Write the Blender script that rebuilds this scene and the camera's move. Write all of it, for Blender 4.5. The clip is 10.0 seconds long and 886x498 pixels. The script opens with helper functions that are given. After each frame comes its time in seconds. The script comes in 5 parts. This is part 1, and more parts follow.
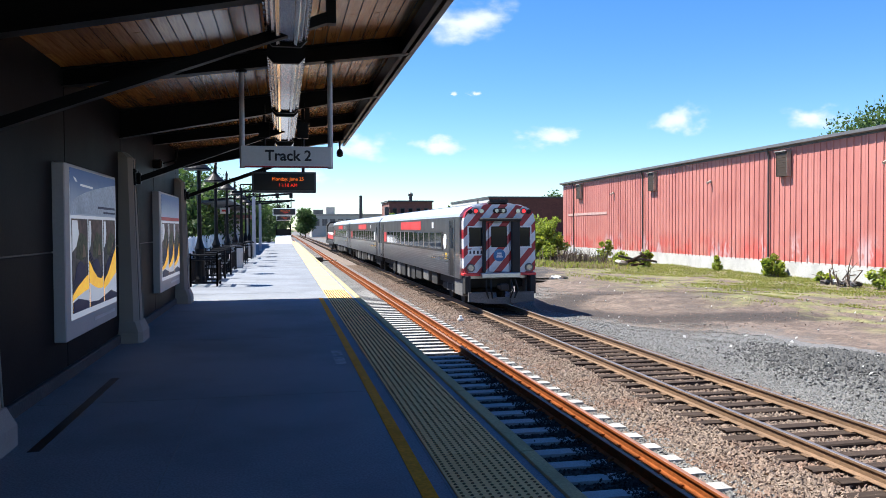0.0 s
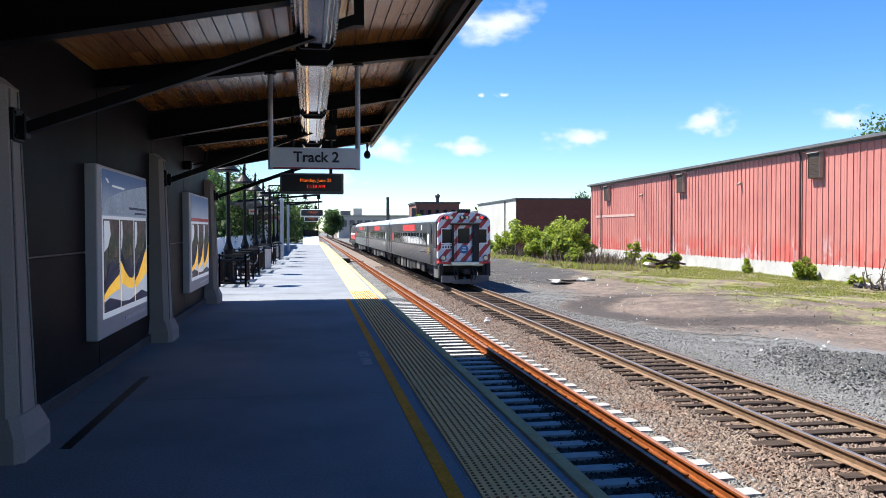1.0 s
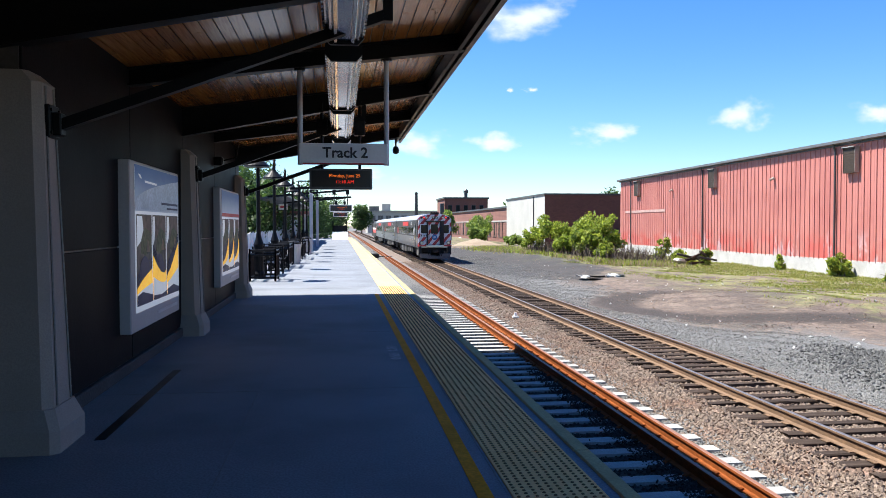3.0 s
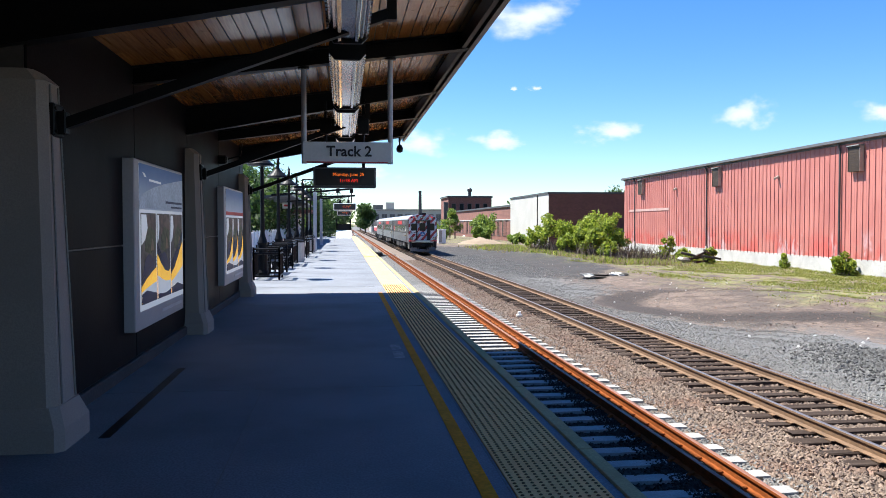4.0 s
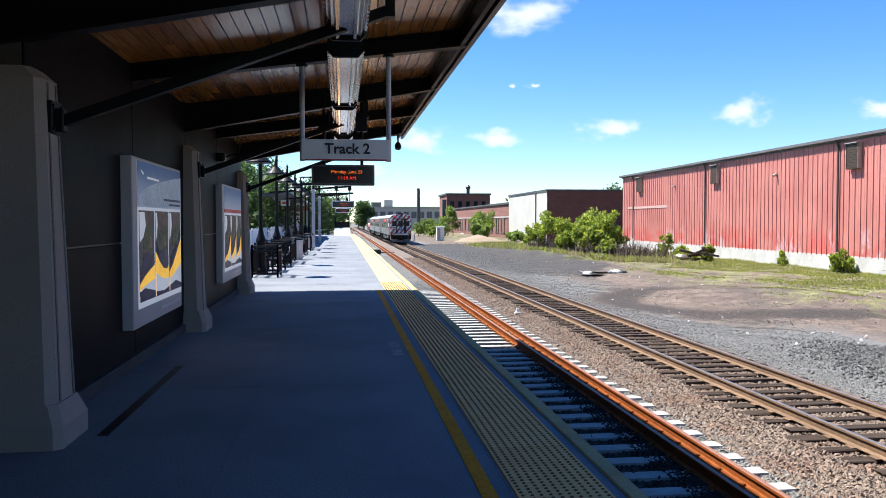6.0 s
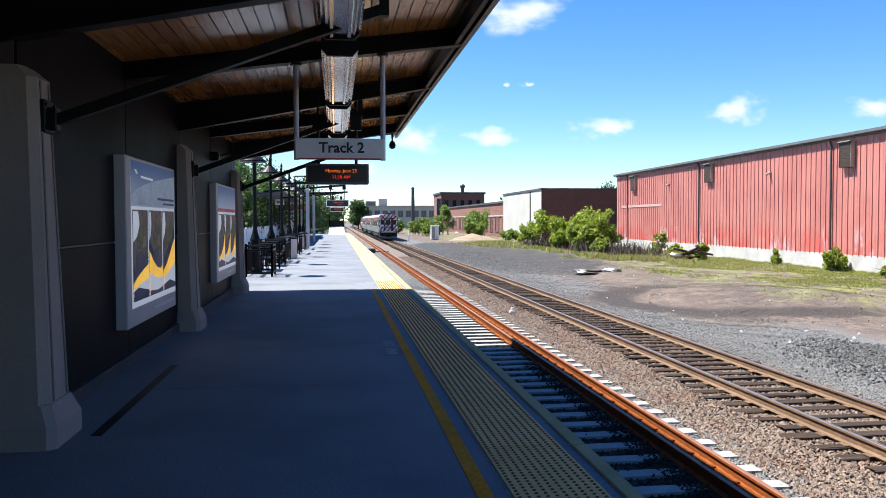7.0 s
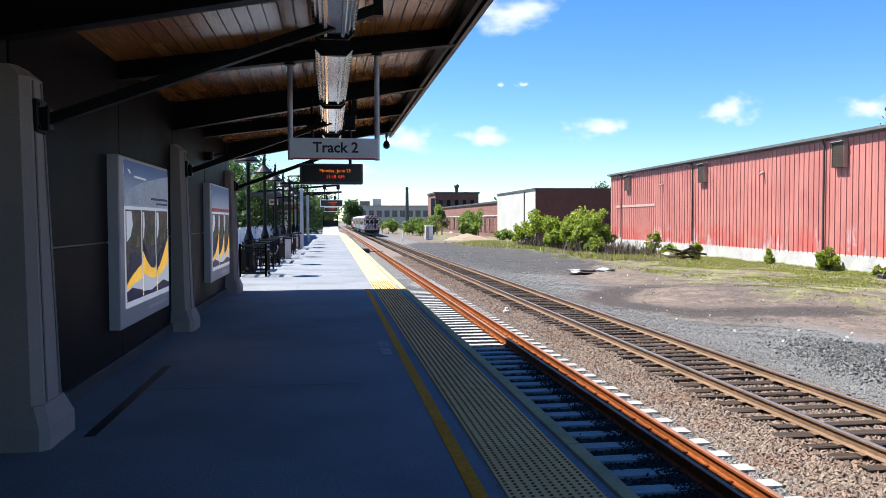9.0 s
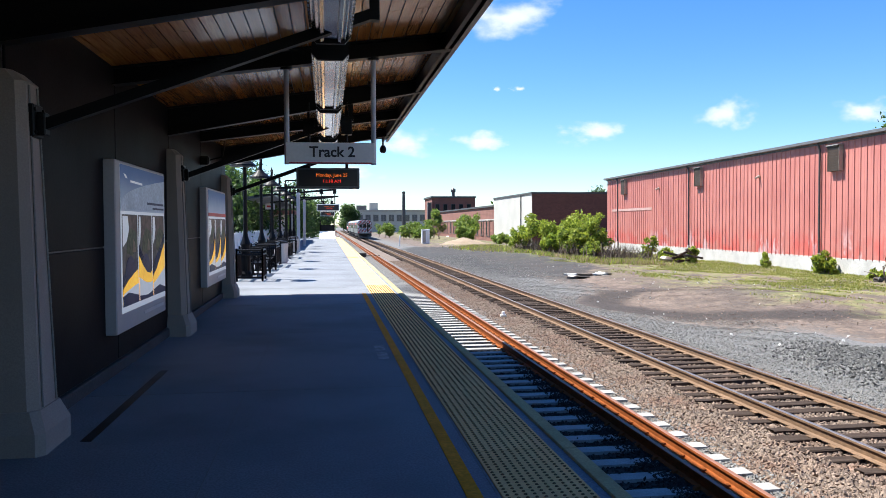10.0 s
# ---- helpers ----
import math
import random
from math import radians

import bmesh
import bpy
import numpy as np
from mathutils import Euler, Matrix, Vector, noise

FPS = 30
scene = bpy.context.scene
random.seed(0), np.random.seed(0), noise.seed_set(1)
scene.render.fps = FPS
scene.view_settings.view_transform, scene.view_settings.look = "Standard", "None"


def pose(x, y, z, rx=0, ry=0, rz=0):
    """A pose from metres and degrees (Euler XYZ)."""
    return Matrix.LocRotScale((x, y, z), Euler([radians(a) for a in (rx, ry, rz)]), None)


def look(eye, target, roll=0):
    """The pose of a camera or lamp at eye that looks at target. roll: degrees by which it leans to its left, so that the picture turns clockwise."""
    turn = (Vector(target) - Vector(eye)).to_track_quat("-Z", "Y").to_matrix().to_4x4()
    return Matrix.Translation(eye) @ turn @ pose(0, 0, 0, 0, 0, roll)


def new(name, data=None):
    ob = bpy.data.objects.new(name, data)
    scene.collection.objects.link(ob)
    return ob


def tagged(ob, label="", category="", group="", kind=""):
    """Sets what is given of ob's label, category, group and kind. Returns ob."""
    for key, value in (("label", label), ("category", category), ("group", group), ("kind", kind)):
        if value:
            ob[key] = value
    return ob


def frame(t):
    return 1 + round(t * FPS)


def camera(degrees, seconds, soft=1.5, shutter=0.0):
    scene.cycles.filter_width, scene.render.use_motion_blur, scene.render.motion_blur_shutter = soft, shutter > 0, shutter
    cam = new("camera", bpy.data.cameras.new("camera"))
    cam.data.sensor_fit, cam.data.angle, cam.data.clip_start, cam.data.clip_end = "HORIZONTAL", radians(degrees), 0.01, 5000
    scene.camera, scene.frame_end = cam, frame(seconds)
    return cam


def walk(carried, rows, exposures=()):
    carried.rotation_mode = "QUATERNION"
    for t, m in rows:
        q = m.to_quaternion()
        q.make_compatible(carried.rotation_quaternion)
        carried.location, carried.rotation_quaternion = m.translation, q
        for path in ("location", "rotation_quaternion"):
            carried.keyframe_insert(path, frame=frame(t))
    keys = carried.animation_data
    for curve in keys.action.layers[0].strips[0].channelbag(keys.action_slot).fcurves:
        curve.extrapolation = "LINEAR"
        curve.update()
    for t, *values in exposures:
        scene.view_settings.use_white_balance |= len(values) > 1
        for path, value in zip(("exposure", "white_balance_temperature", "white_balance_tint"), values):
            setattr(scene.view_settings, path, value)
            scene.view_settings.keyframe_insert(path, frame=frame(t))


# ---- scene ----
cam = camera(57.74, 10.0, soft=0.7)
walk(cam, [
    (0, pose(0, 0, 1.75, 88.506, 0.278, -11.293)),
    (0.5, pose(0, 0, 1.75, 88.596, 0.175, -10.270)),
    (1, pose(0, 0, 1.75, 88.616, 0.105, -9.385)),
    (1.5, pose(0, 0, 1.75, 88.591, 0.088, -8.618)),
    (2, pose(0, 0, 1.75, 88.545, 0.088, -8.036)),
    (2.5, pose(0, 0, 1.75, 88.396, 0.062, -7.625)),
    (4, pose(0, 0, 1.75, 88.191, 0.028, -7.095)),
    (4.5, pose(0, 0, 1.75, 88.133, 0.000, -7.000)),
    (5, pose(0, 0, 1.75, 88.132, -0.009, -6.954)),
    (5.5, pose(0, 0, 1.75, 88.080, 0.015, -7.030)),
    (7, pose(0, 0, 1.75, 87.928, 0.125, -7.603)),
    (7.5, pose(0, 0, 1.75, 87.934, 0.161, -7.711)),
    (8, pose(0, 0, 1.75, 87.886, 0.178, -7.789)),
    (8.5, pose(0, 0, 1.75, 87.842, 0.209, -7.906)),
    (9, pose(0, 0, 1.75, 87.918, 0.137, -8.019)),
    (9.5, pose(0, 0, 1.75, 88.035, 0.211, -8.159)),
    (10, pose(0, 0, 1.75, 88.216, 0.243, -8.254)),
], exposures=[(0, 1.5, 5950, 7), (10, 1.5, 5950, 7)])

# ---- sky, sun ----
SUN = Vector((-0.52, 0.3, 1.0)).normalized()
world = bpy.data.worlds.new("world")
scene.world = world
world.use_nodes = True
sky = world.node_tree.nodes.new("ShaderNodeTexSky")
sky.sky_type, sky.sun_disc = "NISHITA", False
sky.sun_elevation, sky.sun_rotation = math.asin(SUN.z), math.atan2(SUN.x, SUN.y)
sky.air_density, sky.dust_density, sky.ozone_density = 0.98, 0.0, 4.5
bg = world.node_tree.nodes["Background"]
bg.inputs[1].default_value = 0.066
deep = world.node_tree.nodes.new("ShaderNodeHueSaturation")
deep.inputs["Hue"].default_value, deep.inputs["Saturation"].default_value = 0.508, 1.25
world.node_tree.links.new(sky.outputs[0], deep.inputs["Color"])
world.node_tree.links.new(deep.outputs[0], bg.inputs[0])
sun = new("sun", bpy.data.lights.new("sun", "SUN"))
sun.data.energy, sun.data.angle, sun.data.color = 5.0, radians(0.53), (1.0, 0.91, 0.79)
sun.matrix_world = look(SUN * 60, (0, 0, 0))


# ---- materials ----
class Nodes:
    def __init__(self, name, fixed=False):
        self.m = bpy.data.materials.new(name)
        self.m.use_nodes = True
        self.t = self.m.node_tree
        self.b = self.t.nodes["Principled BSDF"]
        self.pos = self.n("ShaderNodeNewGeometry").outputs["Position"] if fixed else self.n("ShaderNodeTexCoord").outputs["Object"]

    def n(self, kind):
        return self.t.nodes.new(kind)

    def link(self, a, b):
        self.t.links.new(a, b)

    def put(self, socket, value):
        if isinstance(value, (int, float)):
            socket.default_value = value
        elif isinstance(value, (tuple, list)):
            socket.default_value = (*value, 1) if len(value) == 3 and len(socket.default_value) == 4 else value
        else:
            self.link(value, socket)

    def noise(self, scale, detail=3.0, stretch=(1, 1, 1), rough=0.55):
        mp = self.n("ShaderNodeMapping")
        mp.inputs["Scale"].default_value = stretch
        self.link(self.pos, mp.inputs[0])
        t = self.n("ShaderNodeTexNoise")
        t.inputs["Scale"].default_value, t.inputs["Detail"].default_value, t.inputs["Roughness"].default_value = scale, detail, rough
        self.link(mp.outputs[0], t.inputs[0])
        return t.outputs[0]

    def ramp(self, v, lo, hi):
        r = self.n("ShaderNodeMapRange")
        r.interpolation_type = "SMOOTHSTEP"
        self.put(r.inputs[0], v)
        r.inputs[1].default_value, r.inputs[2].default_value = lo, hi
        return r.outputs[0]

    def mix(self, f, a, b, how="MIX"):
        x = self.n("ShaderNodeMix")
        x.data_type, x.blend_type = "RGBA", how
        self.put(x.inputs[0], f)
        self.put(x.inputs[6], a)
        self.put(x.inputs[7], b)
        return x.outputs[2]

    def math(self, op, a, b=0.0):
        x = self.n("ShaderNodeMath")
        x.operation = op
        self.put(x.inputs[0], a)
        self.put(x.inputs[1], b)
        return x.outputs[0]

    def axes(self):
        s = self.n("ShaderNodeSeparateXYZ")
        self.link(self.pos, s.inputs[0])
        return s.outputs

    def bump(self, h, strength, dist=0.02):
        b = self.n("ShaderNodeBump")
        b.inputs["Strength"].default_value, b.inputs["Distance"].default_value = strength, dist
        self.link(h, b.inputs["Height"])
        self.link(b.outputs[0], self.b.inputs["Normal"])

    def done(self, color=None, rough=0.7, metal=0.0):
        if color is not None:
            self.put(self.b.inputs["Base Color"], color)
        self.put(self.b.inputs["Roughness"], rough)
        self.b.inputs["Metallic"].default_value = metal
        return self.m


def shade(c, k):
    return tuple(min(1, v * k) for v in c)


def mottled(name, c, rough=0.7, metal=0.0, fine=30.0, coarse=1.2, vary=0.3, bump=0.15, island=0.0, per_object=0.0, stretch=(1, 1, 1), stain=None, spec=0.5, fixed=False, lit=0.0):
    """Paint, stone or metal of colour c with grain, broad stains and a fine relief."""
    k = Nodes(name, fixed)
    f, g = k.noise(fine, 3, stretch), k.noise(coarse, 4, stretch)
    col = k.mix(k.ramp(f, 0.3, 0.7), shade(c, 1 - vary * 0.6), shade(c, 1 + vary * 0.6))
    col = k.mix(k.math("MULTIPLY", k.ramp(g, 0.35, 0.75), 0.7), col, stain or shade(c, 1 - vary))
    if island:
        rnd = k.n("ShaderNodeNewGeometry").outputs["Random Per Island"]
        col = k.mix(k.math("MULTIPLY", rnd, island), col, shade(c, 0.35))
    if per_object:
        rnd = k.n("ShaderNodeObjectInfo").outputs["Random"]
        col = k.mix(k.math("MULTIPLY", rnd, per_object), col, shade(c, 0.4))
    if bump:
        k.bump(f, bump)
    r = k.n("ShaderNodeMapRange")
    k.link(g, r.inputs[0])
    r.inputs[3].default_value, r.inputs[4].default_value = max(0.03, rough - 0.1), min(1, rough + 0.1)
    k.b.inputs["Specular IOR Level"].default_value = spec
    if lit:
        k.link(col, k.b.inputs["Emission Color"])
        k.b.inputs["Emission Strength"].default_value = lit
    return k.done(col, r.outputs[0], metal)


def glow(name, c, power):
    k = Nodes(name)
    k.b.inputs["Emission Color"].default_value, k.b.inputs["Emission Strength"].default_value = (*c, 1), power
    return k.done(shade(c, 0.3), 0.5)


def wood_mat():
    k = Nodes("varnished_planks")
    grain = k.noise(9, 5, (6, 0.25, 6))
    rnd = k.n("ShaderNodeNewGeometry").outputs["Random Per Island"]
    col = k.mix(k.ramp(grain, 0.3, 0.75), (0.40, 0.165, 0.042), (0.62, 0.29, 0.08))
    col = k.mix(k.math("MULTIPLY", rnd, 0.55), col, (0.17, 0.065, 0.02))
    k.bump(grain, 0.08)
    k.b.inputs["Specular IOR Level"].default_value = 0.7
    return k.done(col, 0.17)


def stripe_mat():
    """White car end with red stripes that rise to the right."""
    k = Nodes("striped_paint")
    ax = k.axes()
    v = k.math("FRACT", k.math("DIVIDE", k.math("SUBTRACT", k.math("ADD", ax[0], 20.0), k.math("MULTIPLY", ax[2], 0.85)), 0.62), 0)
    red = k.math("LESS_THAN", v, 0.47)
    g = k.noise(5, 4)
    col = k.mix(red, k.mix(k.ramp(g, 0.4, 0.8), (0.64, 0.63, 0.65), (0.50, 0.50, 0.51)), k.mix(k.ramp(g, 0.4, 0.8), (0.34, 0.018, 0.026), (0.22, 0.018, 0.026)))
    return k.done(col, 0.4)


def ground_mat():
    k = Nodes("gravel_and_dirt")
    ax = k.axes()
    stones = k.n("ShaderNodeTexVoronoi")
    stones.inputs["Scale"].default_value = 9
    k.link(k.pos, stones.inputs[0])
    fine, mid, wide = k.noise(22, 3), k.noise(1.3, 5), k.noise(0.16, 5)
    grey = k.mix(k.ramp(fine, 0.3, 0.7), (0.092, 0.09, 0.085), (0.2, 0.195, 0.186))
    grey = k.mix(k.math("MULTIPLY", k.ramp(stones.outputs["Distance"], 0.15, 0.5), 0.5), grey, (0.09, 0.09, 0.094))
    dirt = k.mix(k.ramp(mid, 0.3, 0.7), (0.095, 0.068, 0.052), (0.185, 0.138, 0.108))
    dirt = k.mix(k.math("MULTIPLY", k.ramp(k.noise(5, 6, (1, 1, 1), 0.7), 0.42, 0.62), 0.7), dirt, (0.06, 0.046, 0.039))
    dirt = k.mix(k.math("MULTIPLY", k.ramp(k.noise(30, 2), 0.62, 0.75), 0.7), dirt, (0.27, 0.245, 0.22))
    warp = k.math("MULTIPLY", k.math("SUBTRACT", wide, 0.5), 9.0)
    small = k.math("MULTIPLY", k.math("SUBTRACT", mid, 0.5), 4.0)
    u = k.math("ADD", k.math("ADD", ax[0], warp), small)
    col = k.mix(k.ramp(u, 11.5, 14.0), grey, dirt)
    # bare dirt round the rut
    near = k.math("SQRT", k.math("ADD", k.math("POWER", k.math("SUBTRACT", ax[0], 17.2), 2.0), k.math("POWER", k.math("SUBTRACT", ax[1], 30.6), 2.0)))
    col = k.mix(k.math("SUBTRACT", 1.0, k.ramp(k.math("ADD", near, small), 7.0, 8.2)), col, dirt)
    # gravel again on the low heap
    heap = k.math("LESS_THAN", k.math("ADD", k.math("ADD", k.math("POWER", k.math("DIVIDE", k.math("SUBTRACT", ax[0], 12.2), 3.0), 2.0), k.math("POWER", k.math("DIVIDE", k.math("SUBTRACT", ax[1], 15.8), 6.0), 2.0)), k.math("MULTIPLY", small, 0.15)), 1.0)
    col = k.mix(heap, col, grey)
    # dark old asphalt
    dark = k.math("ADD", k.math("POWER", k.math("DIVIDE", k.math("SUBTRACT", ax[0], 13.9), 5.0), 2.0), k.math("POWER", k.math("DIVIDE", k.math("SUBTRACT", ax[1], 79.0), 35.0), 4.0))
    dark = k.math("ADD", dark, k.math("MULTIPLY", small, 0.25))
    col = k.mix(k.math("MULTIPLY", k.math("SUBTRACT", 1.0, k.ramp(dark, 0.7, 1.15)), 0.9), col, k.mix(k.ramp(fine, 0.3, 0.7), (0.017, 0.016, 0.016), (0.041, 0.04, 0.04)))
    # trodden dark streaks
    streak = k.math("MULTIPLY", k.ramp(u, 11.0, 13.0), k.ramp(k.noise(0.35, 6, (1, 0.45, 1), 0.65), 0.5, 0.68))
    col = k.mix(k.math("MULTIPLY", streak, 0.7), col, (0.064, 0.053, 0.046))
    # old wheel rut curving through the dirt
    rut = k.math("ABSOLUTE", k.math("SUBTRACT", k.math("ADD", near, k.math("MULTIPLY", small, 0.35)), 6.1))
    rut = k.math("MULTIPLY", k.math("SUBTRACT", 1.0, k.ramp(rut, 0.6, 1.5)), k.math("SUBTRACT", 1.0, k.ramp(k.math("ADD", ax[0], k.math("MULTIPLY", ax[1], 0.25)), 23.5, 26.0)))
    col = k.mix(k.math("MULTIPLY", rut, 0.95), col, k.mix(k.ramp(fine, 0.3, 0.7), (0.018, 0.014, 0.012), (0.048, 0.037, 0.031)))
    # weeds between shed and gravel
    weeds = k.math("MULTIPLY", k.ramp(u, 15.5, 19.5), k.ramp(k.noise(0.6, 6), 0.42, 0.58))
    col = k.mix(k.math("MULTIPLY", weeds, 0.75), col, k.mix(k.ramp(k.noise(3, 4), 0.35, 0.7), (0.115, 0.135, 0.032), (0.26, 0.235, 0.095)))
    k.bump(k.mix(0.5, fine, stones.outputs["Distance"]), 0.6, 0.05)
    return k.done(col, 0.95)


def shed_mat():
    k = Nodes("red_sheet_metal", True)
    ax = k.axes()
    g, s = k.noise(0.35, 5), k.noise(3.5, 5, (1, 1, 0.12))
    c = k.mix(k.ramp(g, 0.3, 0.75), (0.46, 0.178, 0.146), (0.38, 0.13, 0.108))
    c = k.mix(k.math("MULTIPLY", k.ramp(s, 0.5, 0.85), 0.35), c, (0.465, 0.195, 0.165))
    low = k.math("SUBTRACT", 1.0, k.ramp(ax[2], 0.1, 1.7))
    rose = k.math("MULTIPLY", low, k.ramp(k.noise(0.55, 3), 0.42, 0.6))
    c = k.mix(k.math("MULTIPLY", rose, 0.7), c, (0.465, 0.075, 0.06))
    pale = k.math("MULTIPLY", low, k.ramp(k.noise(0.35, 5, (1, 1, 0.45), 0.75), 0.55, 0.64))
    c = k.mix(k.math("MULTIPLY", pale, 0.75), c, (0.525, 0.39, 0.39))
    return k.done(c, 0.5)


def brick_mat(name, c):
    k = Nodes(name)
    t = k.n("ShaderNodeTexBrick")
    t.inputs["Scale"].default_value = 2.0
    mp = k.n("ShaderNodeMapping")
    mp.inputs["Rotation"].default_value = (radians(90), 0, 0)
    k.link(k.pos, mp.inputs[0])
    k.link(mp.outputs[0], t.inputs[0])
    k.put(t.inputs["Color1"], c)
    k.put(t.inputs["Color2"], shade(c, 0.7))
    k.put(t.inputs["Mortar"], shade(c, 1.2))
    g = k.noise(0.4, 5)
    return k.done(k.mix(k.math("MULTIPLY", k.ramp(g, 0.4, 0.8), 0.5), t.outputs[0], shade(c, 0.6)), 0.9)


def leaf_mat(name, a, b):
    k = Nodes(name)
    rnd = k.n("ShaderNodeNewGeometry").outputs["Random Per Island"]
    k.b.inputs["Subsurface Weight"].default_value = 0.0
    tr = k.n("ShaderNodeBsdfTranslucent")
    col = k.mix(rnd, a, b)
    k.put(k.b.inputs["Base Color"], col)
    k.b.inputs["Roughness"].default_value = 0.6
    k.put(tr.inputs[0], k.mix(rnd, shade(a, 1.3), shade(b, 1.3)))
    mx = k.n("ShaderNodeMixShader")
    mx.inputs[0].default_value = 0.4
    k.link(k.b.outputs[0], mx.inputs[1])
    k.link(tr.outputs[0], mx.inputs[2])
    k.link(mx.outputs[0], k.t.nodes["Material Output"].inputs[0])
    return k.m


def cloud_mat():
    k = Nodes("cloud")
    ax = k.axes()
    r = k.math("SQRT", k.math("ADD", k.math("POWER", ax[0], 2.0), k.math("POWER", k.math("MULTIPLY", ax[2], 1.25), 2.0)))
    off = k.n("ShaderNodeObjectInfo").outputs["Random"]
    nz = k.n("ShaderNodeTexNoise")
    nz.noise_dimensions = "4D"
    nz.inputs["Scale"].default_value, nz.inputs["Detail"].default_value = 1.7, 8
    k.link(k.pos, nz.inputs["Vector"])
    k.link(k.math("MULTIPLY", off, 40.0), nz.inputs["W"])
    body = k.math("MULTIPLY", k.math("SUBTRACT", nz.outputs[0], 0.5), 2.1)
    base = k.math("MULTIPLY", k.math("MAXIMUM", k.math("MULTIPLY", ax[2], -1.0), 0.0), 0.35)
    d = k.math("SUBTRACT", k.math("SUBTRACT", k.math("ADD", body, 0.62), k.math("MULTIPLY", r, 0.95)), base)
    alpha = k.math("MULTIPLY", k.ramp(d, -0.1, 0.62), 0.95)
    em = k.n("ShaderNodeEmission")
    em.inputs[0].default_value, em.inputs[1].default_value = (0.97, 0.98, 1.0, 1), 0.4
    tr = k.n("ShaderNodeBsdfTransparent")
    mx = k.n("ShaderNodeMixShader")
    k.link(alpha, mx.inputs[0])
    k.link(tr.outputs[0], mx.inputs[1])
    k.link(em.outputs[0], mx.inputs[2])
    k.link(mx.outputs[0], k.t.nodes["Material Output"].inputs[0])
    return k.m


def glass_mat(name, c=(0.015, 0.018, 0.02)):
    k = Nodes(name)
    k.b.inputs["Specular IOR Level"].default_value = 0.15
    return k.done(c, 0.06)


def poster_sky_mat():
    """Printed sky that fades from deep blue at the top to pale."""
    k = Nodes("poster_sky_print")
    z = k.axes()[2]
    col = k.mix(k.ramp(k.math("ADD", z, k.math("MULTIPLY", k.noise(3, 3), 0.12)), 2.0, 2.5), (0.34, 0.40, 0.50), (0.03, 0.09, 0.26))
    # Weak glow added for the reflection on the poster glass.
    k.link(col, k.b.inputs["Emission Color"])
    k.b.inputs["Emission Strength"].default_value = 0.05
    return k.done(col, 0.5)


